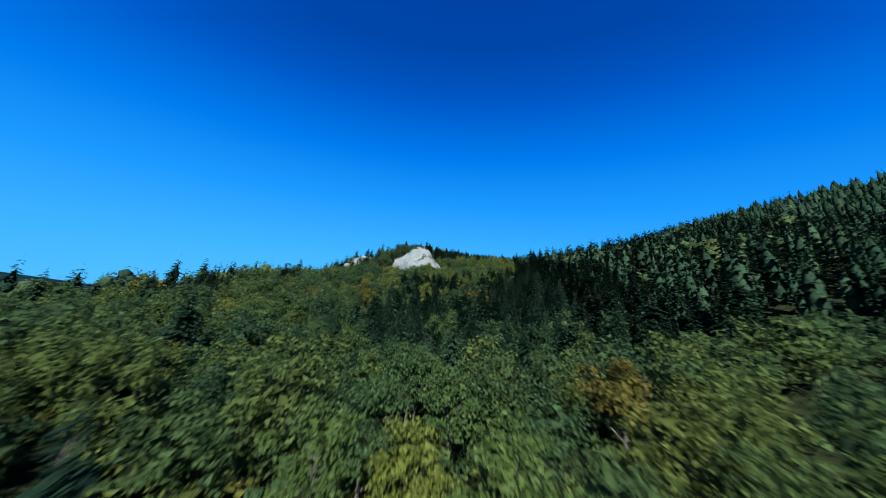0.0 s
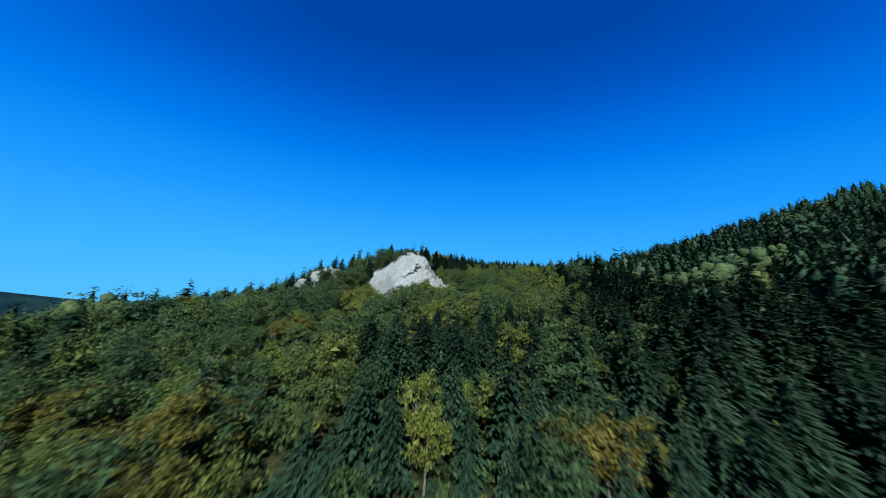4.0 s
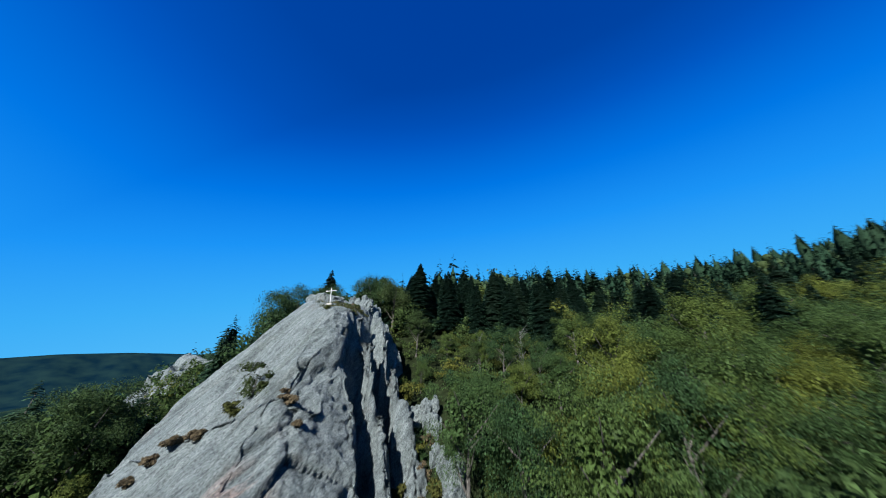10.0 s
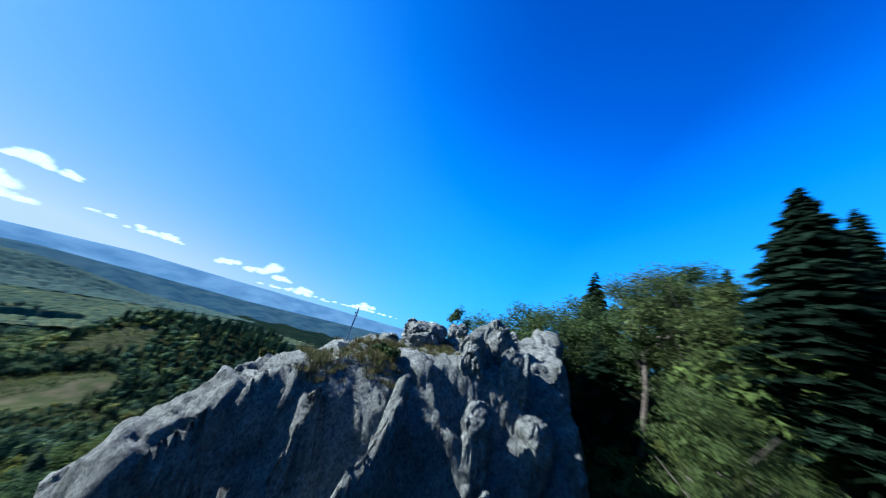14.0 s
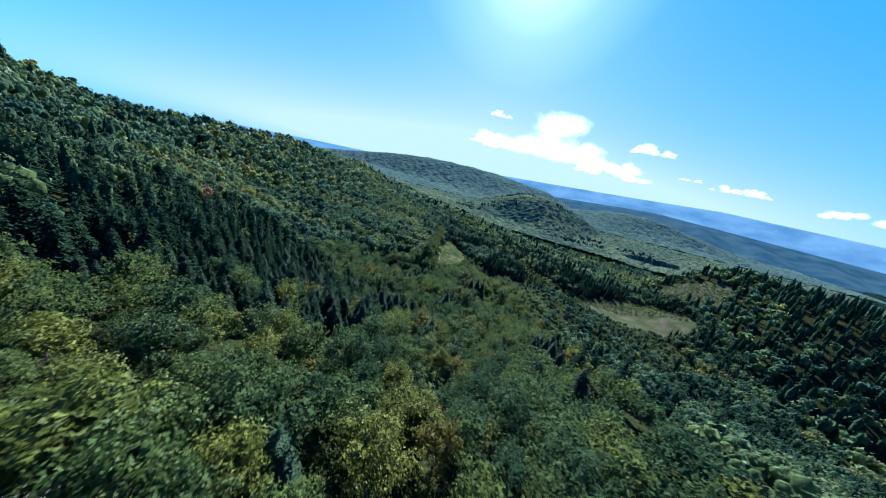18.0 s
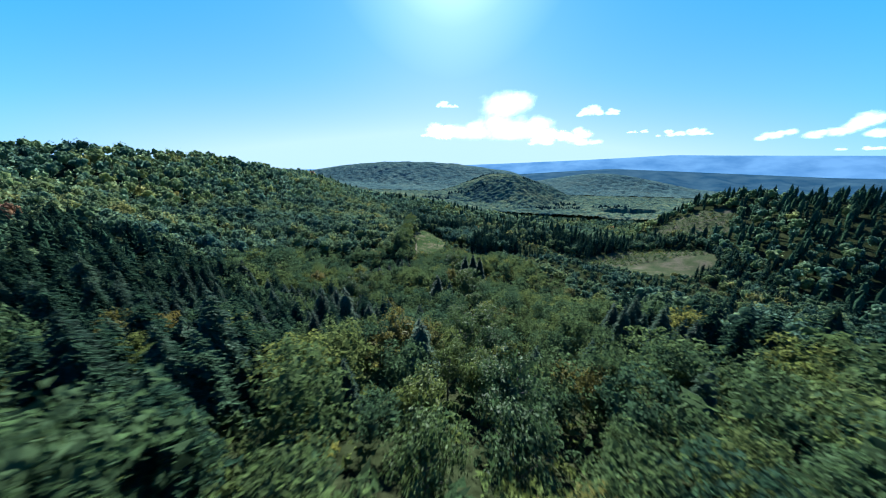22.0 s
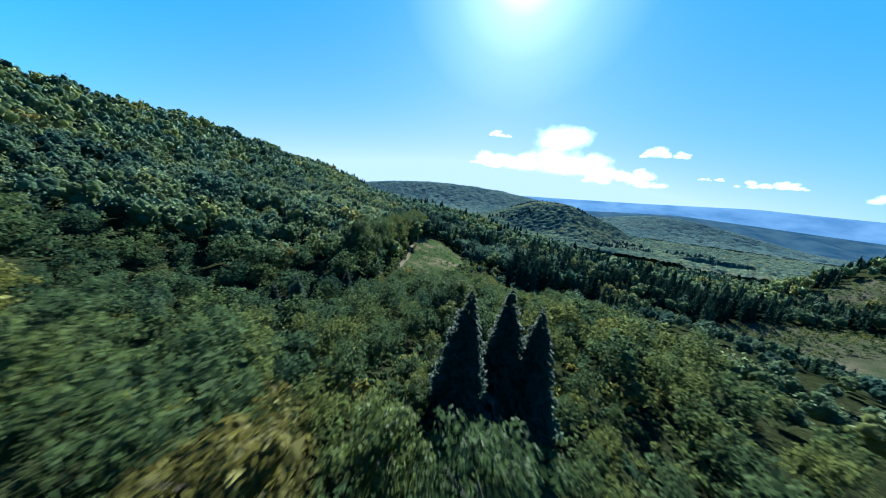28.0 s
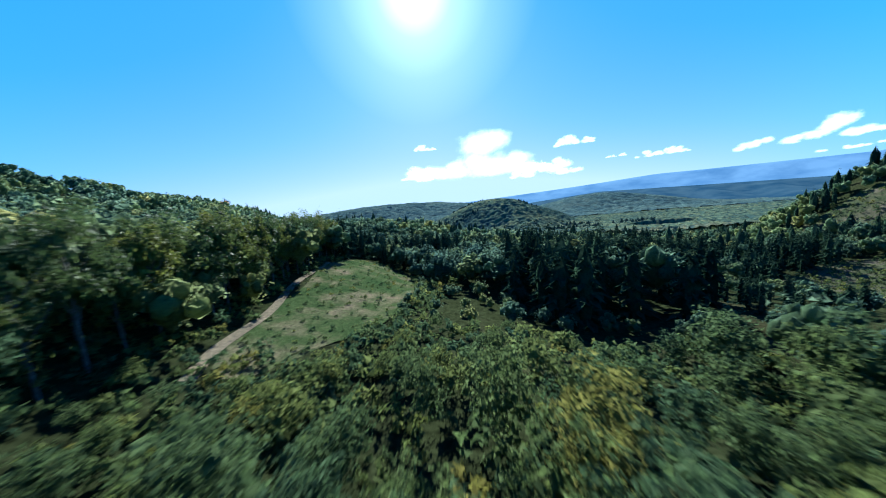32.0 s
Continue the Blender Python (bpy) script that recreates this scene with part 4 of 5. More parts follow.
def needle_share(x, y):
    """How many of the trees at a place are spruces."""
    s = np.full(np.shape(x), 0.28)
    s = np.where((y > -188) & (y < -62) & (x > np.where(y < -120, 40, 14)) & (x < 150), 0.52, s)
    s = np.where((y > -150) & (y < -62) & (x > 30) & (x < 54), 0.72, s)
    s = np.where((y <= -176) & (y > -230) & (x > -60) & (x < 90), -0.1, s)
    s = np.where((y > 30) & (x > -90), 0.85, s)
    s = np.where((y > -30) & (y <= 30) & (x > -20) & (x < 60), 0.12, s)
    s = np.where((x > 6) & (x < 60) & (y > 22) & (y <= 30), 0.95, s)
    s = np.where((x > 75) & (y > -90), 0.93, s)
    s = np.where((x > 66) & (x < 190) & (y > -176) & (y <= -60), 0.95, s)
    s = np.where((x > 80) & (y <= -168), -0.25, s)
    s = np.where((x < -60) & (y > -260), 0.55, s)
    s = np.where(np.hypot(x + 430, y + 480) < 260, np.where(np.hypot(x + 450, y + 470) < 120, 1.0, 0.5), s)
    s = np.where((x > -110) & (x < 30) & (y > -620) & (y < -480), 0.7, s)
    s = np.where((x > -60) & (x < 62) & (y < -225) & (y > -470), -0.3, s)
    s = np.where((x > -50) & (x < 30) & (y > -450) & (y < -368), 1.0, s)
    s = np.where((x > -60) & (x < 24) & (y > -225) & (y <= -20), np.where(y < -128, np.where((x < -28) & (y > -180), 0.6, -0.3), 0.05), s)
    s = np.where((x > 8) & (x < 62) & (y > -62) & (y < 12), -0.3, s)
    deep, along = 0.777 * (x - 106) - 0.632 * (y + 424), -0.632 * (x - 106) - 0.777 * (y + 424)
    s = np.where((deep > 0) & (deep < 45) & (along > -25) & (along < 120), 1.0, s)
    s = np.where((x > -180) & (x < -80) & (y > -570) & (y < -490), 1.0, s)
    s = np.where(y < -650, 0.18, s)
    s = np.where((np.hypot(x - 10, y + 1420) < 130) | (np.hypot(x + 90, y + 1180) < 90), 1.0, s)
    return np.clip(s + np.where((x > 20) & (x < 66) & (y > -200) & (y < -60), 0.6, 0.35) * soft_noise(x, y, 17, 1.0), 0, 1)


ways = np.array([[m.translation.x, m.translation.y, m.translation.z] for _, m in ROWS])
ways = np.concatenate([ways[:-1] + (ways[1:] - ways[:-1]) * f for f in (0, 0.25, 0.5, 0.75)])


def stature(x, y):
    """How tall the wood stands: young growth below the rock and along the meadow."""
    t = np.where((x > -50) & (x < 90) & (y > -260) & (y < -42), 0.95, 1.0)
    t = np.where((x > -40) & (x < 70) & (y > -345) & (y < -255), 0.92, t)
    t = np.where((x > -70) & (x < 70) & (y > -400) & (y <= -345), 0.45, t)
    t = np.where((x > -70) & (x < -27) & (y > -50) & (y < -4), 1.1, t)
    t = np.where((x > -27) & (x < 24) & (y > -34) & (y < -8), 0.7, t)
    t = np.where((x > 4) & (x < 48) & (y > 6) & (y < 32), 0.72, t)
    t = np.where((x > -60) & (x < -2) & (y > 38) & (y < 100), 1.25, t)
    t = np.where((x > 3) & (x < 120) & (y > 36) & (y < 170), 0.85, t)
    t = np.where((x > 18) & (x < 120) & (y > -262) & (y < -95), 0.86, t)
    t = np.where((x > -25) & (x <= 18) & (y > -262) & (y < -175), 0.85, t)
    t = np.where((x > 24) & (x < 62) & (y > 0) & (y < 42), 0.7, t)
    t = np.where((x > -8) & (x < 32) & (y > -262) & (y < -222), 0.5, t)
    edge = np.interp(y, (-417, -384, -351, -332, -300), (104, 94, 82, 82, 76))
    by_edge = (y > -425) & (y < -300)
    t = np.where(by_edge & (x > edge) & (x < 190), 1.15, t)
    t = np.where(by_edge & (x <= edge) & (x > edge - 45) & (y < -318), 0.32, t)
    lower = np.clip(1.3 - 0.021 * np.hypot(x - 36, y + 300), 0.28, 1.1)      # the wood sinks towards the meadow
    t = np.where((x > 12) & (x < np.minimum(edge - 3, 80)) & (y > -356) & (y < -285), lower, t)
    t = np.where((x > 10) & (x < 33) & (y > -21) & (y < 5), 0.5, t)
    deep, along = 0.777 * (x - 106) - 0.632 * (y + 424), -0.632 * (x - 106) - 0.777 * (y + 424)
    t = np.where((deep > 0) & (deep < 45) & (along > -25) & (along < 120), 1.2, t)
    t = np.where((x > -50) & (x < 30) & (y > -450) & (y < -368), 1.28, t)
    t = np.where((x > -190) & (x < -20) & (y > -480) & (y < -300), 0.5, t)
    t = np.where((x > -150) & (x < -25) & (y >= -300) & (y < -200), 0.68, t)
    return np.where((x > -180) & (x < -80) & (y > -570) & (y < -490), 1.15, t)


def headroom(x, y):
    """How high a tree may stand where the flight passes over it."""
    d = np.hypot(x[:, None] - ways[:, 0], y[:, None] - ways[:, 1])
    return np.where(d < 13, ways[:, 2] - 4.5 + d * 0.12, 1e3).min(1)


def tallest(x, y):
    """How high the wood behind the rock grows at most: an even line of tops."""
    high = 13.2 + 0.13 * np.clip(y - 38, 0, 45) * np.clip((25 - x) / 35, 0, 1.7)
    return np.where((y > 18) & (x > -60), high, 1e3)


def scatter(x0, x1, y0, y1, gap, seed):
    rng = np.random.default_rng(seed)
    xs, ys = np.arange(x0, x1, gap), np.arange(y0, y1, gap)
    gx, gy = np.meshgrid(xs, ys)
    gx = gx + rng.uniform(-0.48, 0.48, gx.shape) * gap + (np.arange(len(ys)) % 2)[:, None] * gap / 2
    gy = gy + rng.uniform(-0.48, 0.48, gy.shape) * gap
    return gx.ravel(), gy.ravel(), rng


def on_rock(x, y):
    r = rock_base(x, y) > ground(x, y) - 1.0
    return r & (np.hypot(x + 5, y) < 60)


BARE = np.array([[10.8, 7.6, 3.6], [16.8, 2.4, 3.4], [14.5, 0.5, 3.5], [18.5, -4.5, 3.4], [-67, -1, 8], [-56, 2, 6], [-77, 0, 6], [-6, -27, 2.5], [80, -338, 3], [84, -349, 3], [89, -362, 3], [94, -378, 3]])


def wooded(x, y):
    ok = ~is_open(x, y) & ~on_rock(x, y)
    for bx, by, br in BARE:
        ok &= np.hypot(x - bx, y - by) > br
    return ok


def plant(name, x, y, size, share, rng, kinds_b, kinds_c, label, mats, sunk=0.4):
    """Woods too many to count, as one mesh of broadleaved trees and one of spruces."""
    con = rng.uniform(size=len(x)) < share
    z = ground(x, y)
    for is_con, kinds, mat, word in ((False, kinds_b, mats[0], "broadleaf"), (True, kinds_c, mats[1], "spruce")):
        cos, fas, trees, base = [], [], [], 0
        pick = np.nonzero(con == is_con)[0]
        which = rng.integers(0, len(kinds), len(pick))
        for k, (c, f) in enumerate(kinds):
            own = pick[which == k]
            if not len(own):
                continue
            a, s = rng.uniform(0, 6.28, len(own)), size[own] * rng.uniform(0.72, 1.25, len(own))
            wide = s * rng.uniform(0.85, 1.2, len(own))
            ca, sa = np.cos(a) * wide, np.sin(a) * wide
            px = c[None, :, 0] * ca[:, None] - c[None, :, 1] * sa[:, None] + x[own, None]
            py = c[None, :, 0] * sa[:, None] + c[None, :, 1] * ca[:, None] + y[own, None]
            pz = c[None, :, 2] * s[:, None] + z[own, None] - sunk
            cos.append(np.stack([px, py, pz], -1).reshape(-1, 3))
            fas.append((f[None] + (np.arange(len(own)) * len(c))[:, None, None] + base).reshape(-1, 3))
            hue = np.clip(0.42 + 0.3 * soft_noise(x[own], y[own], 33, 0.4) + rng.normal(size=len(own)) * 0.16, 0, 0.84) + (rng.uniform(size=len(own)) < 0.01) * 0.2
            trees.append(np.repeat(np.clip(hue, 0, 1), len(f)))
            base += len(own) * len(c)
        if cos:
            me = mesh_from(name, np.concatenate(cos), np.concatenate(fas), tree=np.concatenate(trees), mats=(mat,), smooth=True)
            tagged(new(f"{word}_{name}", me), label[is_con], "forest", kind="stuff")
    return con


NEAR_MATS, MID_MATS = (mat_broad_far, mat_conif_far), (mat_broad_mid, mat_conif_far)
LABELS = {False: "dense broadleaved wood turning yellow in early autumn", True: "dark dense spruce wood"}

# the trees that the flight passes nearest stand singly
gx, gy, rng = scatter(-80, 140, -420, 80, 6.9, 11)
d_way = np.hypot(gx[:, None] - ways[:, 0], gy[:, None] - ways[:, 1]).min(1)
ok = wooded(gx, gy) & (d_way < 62)
gx, gy, d_way = gx[ok], gy[ok], d_way[ok]
con = rng.uniform(size=len(gx)) < needle_share(gx, gy)
room = np.minimum(headroom(gx, gy) - ground(gx, gy), tallest(gx, gy))
single = np.zeros(len(gx), bool)
for is_con, most in ((True, 200), (False, 105)):
    own = np.nonzero(con == is_con)[0]
    single[own[np.argsort(d_way[own])[:most]]] = True


def set_tree(kinds, x, y, s, word, which=None):
    k = kinds[rng.integers(0, len(kinds)) if which is None else which]
    if (-30 < x < 42 and 4 < y < 48) or (word == "spruce" and 5 < x < 26 and -256 < y < -230):
        fine = broad_fine if word == "broad" else conif_fine
        k = fine[kinds.index(k) % len(fine)] if kinds not in (fine, dimmed_kinds) else k
    ob = copy_thing(k, pose(x, y, float(ground(x, y)), rng.uniform(-2, 2), rng.uniform(-2, 2), rng.uniform(0, 360)))
    wide = s * rng.uniform(0.9, 1.15)
    ob.scale = (wide, wide, s)
    if word == "spruce":
        return tagged(ob, "blue-green spruce with drooping boughs", "tree", "spruces on the slope")
    return tagged(ob, "broadleaved tree with green and yellowing leaves", "tree", "broadleaved trees on the slope")


for i in np.nonzero(single)[0]:
    s = rng.uniform(0.55, 0.95) * float(stature(gx[i], gy[i])) if con[i] else rng.uniform(0.75, 1.15) * float(stature(gx[i], gy[i]))
    s = min(s, max(room[i], 3.0) / (19.0 if con[i] else 13.5))
    set_tree(conif_kinds if con[i] else broad_kinds, gx[i], gy[i], s, "spruce" if con[i] else "broad")
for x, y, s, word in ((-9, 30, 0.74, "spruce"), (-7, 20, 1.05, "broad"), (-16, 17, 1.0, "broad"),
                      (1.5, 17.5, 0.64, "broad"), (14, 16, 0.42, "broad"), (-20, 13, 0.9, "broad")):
    set_tree(conif_kinds if word == "spruce" else dimmed_kinds, x, y, s, word)
for x, y, s in ((19.5, -18.5, 0.85), (22.5, -16, 0.8), (18, -22.5, 0.9), (24, -20.5, 0.8), (26, -13, 0.75), (16, -25.5, 1.0), (12.5, -25.5, 1.2), (8.5, -25, 1.08), (4, -26, 0.9), (13, -31, 0.95), (5, -31, 0.95)):   # at the foot of the rock
    set_tree(broad_kinds, x, y, s, "broad", 0)
for x, y, top in ((19.2, -237.4, -83.0), (15, -244, -84.0), (10.8, -244.9, -86.0), (21, -246, -88.0)):   # three dark spruces above the broadleaved wood
    ob = set_tree(conif_kinds, x, y, (top - float(ground(x, y))) / 18, "spruce", 0)
    ob.scale = (ob.scale.z, ob.scale.z, ob.scale.z)
for kinds, word, x, y, top, tall in ((conif_kinds, "spruce", -2.9, 23.6, 14.9, 18), (conif_kinds, "spruce", -25.4, 47.8, 23.5, 18), (dimmed_kinds, "broad", -13.1, 22.8, 13.0, 13)):
    set_tree(kinds, x, y, (top - float(ground(x, y))) / tall, word, 0)
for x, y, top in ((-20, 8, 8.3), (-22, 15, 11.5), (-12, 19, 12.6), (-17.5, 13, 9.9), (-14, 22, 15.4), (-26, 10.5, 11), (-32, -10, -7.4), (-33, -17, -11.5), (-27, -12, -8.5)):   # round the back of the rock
    set_tree(dimmed_kinds, x, y, max(0.5, (top - float(ground(x, y))) / 13), "broad", 0)
tx, ty, rng = scatter(7, 64, -14, 32, 5.0, 17)          # the close broadleaved wood beside the rock
for x, y in zip(tx, ty):
    if wooded(np.array(x), np.array(y)) and math.hypot(x - 10, y - 6) > 5:
        s = rng.uniform(0.6, 1.05)
        if x < 44 and y > 22:
            continue
        if x < 31 and y > 1:
            s *= 0.55 + 0.15 * (y > 12)
        set_tree(broad_fine, x, y, s * min(1.0, 0.75 + max(0.0, x - 12) / 60), "broad", int(rng.integers(0, 3)))
tx, ty, rng = scatter(4, 60, 25, 38, 4.6, 19)          # spruces that stand close behind it
for x, y in zip(tx, ty):
    if wooded(np.array(x), np.array(y)):
        set_tree(conif_fine, x, y, rng.uniform(0.55, 0.75), "spruce", 0)
for k, (x, y, s) in enumerate(((16, -116, 1.05), (20, -120, 0.9), (12, -119, 0.9), (18, -111, 0.85), (59, -107, 0.9), (56, -103, 0.85), (63, -104, 0.8), (-7, -50, 0.9), (-11, -46, 0.85), (-16, -113, 0.95), (-12, -110, 0.8), (-4, -156, 0.9),
                               (98, -282, 1.0), (94, -278, 0.9), (24, -214, 0.9), (26, -312, 0.6), (19, -309, 0.5), (-6.6, -81, 0.9), (-2, -79, 0.85), (86, -190, 0.9), (40, -168, 0.8), (-40, -230, 0.9))):
    s = min(s, max(3.0, float(headroom(np.array([x], float), np.array([y], float))[0] - ground(x, y))) / 13.5)
    ob = set_tree(golden_kinds, x, y, s, "broad", k % 2)
    tagged(ob, "broadleaved tree turned golden yellow among green ones", "tree", "golden trees in the wood")
for row in range(2):   # tall trees that wall in the meadow
    for j, y in enumerate(np.arange(-432, -302, 5.2)):
        x = float(np.interp(y, (-440, -417, -384, -351, -332, -300), (112, 108, 101, 92, 88.5, 80))) + 4.5 * row + rng.uniform(-0.8, 0.8)
        ob = set_tree(broad_kinds, x, y + 2.4 * row, 1.4, "broad", (j + row) % 3)
        ob.scale = (1.0, 1.0, rng.uniform(1.35, 1.65))
for k in broad_kinds + dimmed_kinds + conif_kinds + broad_fine + conif_fine + golden_kinds:
    for o in (*k.children_recursive, k):
        bpy.data.objects.remove(o)
for name, rest, kinds in (("wood_close", ~single & (d_way < 30), CLOSE_BROAD), ("wood_near", ~single & (d_way >= 30), NEAR_BROAD)):
    plant(name, gx[rest], gy[rest], np.minimum(stature(gx[rest], gy[rest]), np.maximum(room[rest], 3) / 17), con[rest].astype(float), rng, kinds, NEAR_CONIF, LABELS, NEAR_MATS)


# young spruces close together along the flight up to the rock
sx, sy, rng = scatter(10, 112, -225, -58, 4.3, 14)
ok = wooded(sx, sy) & (sy > -192) & (sx > np.where(sy < -120, 30, 12)) & (rng.uniform(size=len(sx)) < needle_share(sx, sy) * 0.75)
sx, sy = sx[ok], sy[ok]
plant("wood_young", sx, sy, np.minimum(rng.uniform(0.55, 0.85, len(sx)), np.maximum(headroom(sx, sy) - ground(sx, sy), 3) / 19), np.ones(len(sx)), rng, NEAR_BROAD, NEAR_CONIF, LABELS, NEAR_MATS)


def ring(name, x0, x1, y0, y1, hole, gap, seed, kb, kc, size, mats):
    x, y, rng = scatter(x0, x1, y0, y1, gap, seed)
    hx0, hx1, hy0, hy1 = hole
    ok = wooded(x, y) & ~((x > hx0) & (x < hx1) & (y > hy0) & (y < hy1))
    x, y = x[ok], y[ok]
    if gap < 8:
        ok = np.hypot(x[:, None] - ways[:, 0], y[:, None] - ways[:, 1]).min(1) > 62
        x, y = x[ok], y[ok]
    room = np.full(len(x), 99.0)
    plant(name, x, y, np.minimum(size * stature(x, y), np.maximum(room, 3) / 16), needle_share(x, y), rng, kb, kc, LABELS, mats, 3.0 if gap > 8 else 1.2)


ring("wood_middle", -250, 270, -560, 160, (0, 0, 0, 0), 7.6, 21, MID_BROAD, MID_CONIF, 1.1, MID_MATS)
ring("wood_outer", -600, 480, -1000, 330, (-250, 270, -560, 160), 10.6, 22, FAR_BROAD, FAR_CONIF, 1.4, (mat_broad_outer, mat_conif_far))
def canopy(name, x0, x1, y0, y1, cell, crown_gap, lift, swell, seed, mat, label):
    """The closed canopy of far woods: rounded crowns that touch, over the ground's relief."""
    xs, ys = np.arange(x0, x1 + 1, cell), np.arange(y0, y1 + 1, cell)
    gx, gy = np.meshgrid(xs, ys)
    rng = np.random.default_rng(seed)
    gx, gy = gx + rng.uniform(-0.25, 0.25, gx.shape) * cell, gy + rng.uniform(-0.25, 0.25, gy.shape) * cell
    u, v = np.floor(gx / crown_gap), np.floor(gy / crown_gap)
    near, hue = np.full(gx.shape, 9.0), np.zeros(gx.shape)
    for du in (-1, 0, 1):
        for dv in (-1, 0, 1):
            cu, cv = u + du, v + dv
            h1, h2 = np.modf(np.abs(np.sin(cu * 127.1 + cv * 311.7) * 4375.8))[0], np.modf(np.abs(np.sin(cu * 269.5 + cv * 183.3) * 2731.6))[0]
            d = np.hypot(gx / crown_gap - cu - h1, gy / crown_gap - cv - h2) - 0.15 * h2
            hue = np.where(d < near, h1, hue)
            near = np.minimum(near, d)
    gz = ground(gx, gy) + lift + swell * (1 - np.minimum(near, 1) ** 2) + 1.5 * soft_noise(gx, gy, 60, 2.0)
    gz = np.where(is_open(gx, gy), ground(gx, gy) - 3, gz)
    h, w = gz.shape
    i = np.arange(h * w).reshape(h, w)
    faces = np.stack([i[:-1, :-1], i[:-1, 1:], i[1:, 1:], i[1:, :-1]], -1).reshape(-1, 4)
    tone = np.clip(0.45 + 0.3 * soft_noise(gx, gy, 90, 0.4) + 0.95 * (hue - 0.5), 0, 1)[:-1, :-1].ravel()
    me = mesh_from(name, np.stack([gx, gy, gz], -1).reshape(-1, 3), faces, tree=tone, mats=(mat,), smooth=True)
    tagged(new(name, me), label, "forest", kind="stuff")


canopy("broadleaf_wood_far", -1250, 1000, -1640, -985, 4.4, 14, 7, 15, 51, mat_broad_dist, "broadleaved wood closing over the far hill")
canopy("broadleaf_wood_remote", -1500, 2600, -3500, -1630, 12.0, 30, 8, 17, 52, mat_broad_remote, "wood on the farthest hill, its blue-green tinted for haze")
canopy("broadleaf_wood_southwest", -2600, -1240, -2400, -985, 11, 25, 8, 13, 54, mat_broad_west_shade, "wood on the far side of the valley, coloured dark as if shaded")
canopy("broadleaf_wood_west", -2500, -590, -990, 800, 9, 23, 8, 13, 53, mat_broad_west_shade, "wide wooded valley to the west")


def clumps(name, spots, gap, seed, mat):
    """Stands of spruce that show dark among the far broadleaved woods."""
    xs, ys, ss = [], [], []
    for k, (cx, cy, rx, ry, turn) in enumerate(spots):
        r_ = max(rx, ry)
        x, y, rng = scatter(cx - r_, cx + r_, cy - r_, cy + r_, gap, seed + k)
        u, v = (x - cx) * math.cos(turn) + (y - cy) * math.sin(turn), -(x - cx) * math.sin(turn) + (y - cy) * math.cos(turn)
        ok = (u / rx) ** 2 + (v / ry) ** 2 < 1 + 0.25 * soft_noise(x, y, 17, 1.0)
        xs.append(x[ok])
        ys.append(y[ok])
    x, y = np.concatenate(xs), np.concatenate(ys)
    plant(name, x, y, np.full(len(x), 1.55), np.ones(len(x)), rng, DIST_CONIF, DIST_CONIF, LABELS, (mat, mat))


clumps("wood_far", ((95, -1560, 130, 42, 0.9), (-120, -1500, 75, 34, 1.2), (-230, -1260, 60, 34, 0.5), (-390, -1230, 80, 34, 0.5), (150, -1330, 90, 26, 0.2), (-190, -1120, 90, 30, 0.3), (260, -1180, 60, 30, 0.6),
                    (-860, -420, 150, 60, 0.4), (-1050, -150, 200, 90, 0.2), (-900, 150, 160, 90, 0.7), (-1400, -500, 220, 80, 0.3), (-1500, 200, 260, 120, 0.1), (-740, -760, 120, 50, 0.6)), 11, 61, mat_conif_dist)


# bushes between the trees, where the ground would show
def bushes(name, zones, gap, seed, on_fields=False, leaves=42, leaf=0.42, grown=1.0, hue=0.5):
    co_all, fa_all, tr_all, base = [], [], [], 0
    kinds = [leaf_cloud(rng0, leaves, (0, 0, 0.9), (1.7, 1.7, 1.3), leaf, 7, 0.4) for _ in range(5)]
    for k, (x0, x1, y0, y1) in enumerate(zones):
        x, y, rng = scatter(x0, x1, y0, y1, gap, seed + k)
        ok = is_open(x, y) if on_fields else wooded(x, y)
        x, y = x[ok], y[ok]
        z = ground(x, y)
        which = rng.integers(0, len(kinds), len(x))
        for j, (c, f) in enumerate(kinds):
            own = np.nonzero(which == j)[0]
            s = grown * rng.uniform(0.6, 1.6, len(own))[:, None, None]
            p = c[None] * s + np.stack([x[own], y[own], z[own]], -1)[:, None]
            co_all.append(p.reshape(-1, 3))
            fa_all.append((f[None] + (np.arange(len(own)) * len(c))[:, None, None] + base).reshape(-1, 3))
            tr_all.append(np.repeat(np.clip(rng.normal(hue, 0.2, len(own)), 0, 0.86), len(f)))
            base += len(own) * len(c)
    me = mesh_from(name, np.concatenate(co_all), np.concatenate(fa_all), tree=np.concatenate(tr_all), mats=(mat_broad_far,))
    tagged(new(name, me), "low green and yellow bushes under the trees", "bushes", kind="stuff")


bushes("undergrowth", ((-50, 18, -215, -40), (-20, 72, -352, -215), (52, 108, -428, -318), (15, 110, -240, -60)), 3.2, 31)
bushes("shrubs", ((-35, 50, -45, 38),), 3.2, 35, False, 260, 0.13, hue=0.6)
bushes("rockside_thicket", ((6, 40, -10, 30),), 2.1, 37, False, 420, 0.11, hue=0.62)
bushes("thicket", ((48, 95, -232, -190),), 2.1, 38, False, 110, 0.24)
bushes("regrowth", ((-260, -80, -560, -450), (-310, -200, -640, -490)), 4.6, 41, True)
bushes("meadow_scrub", ((40, 120, -485, -335),), 3.8, 45, True, grown=0.42)

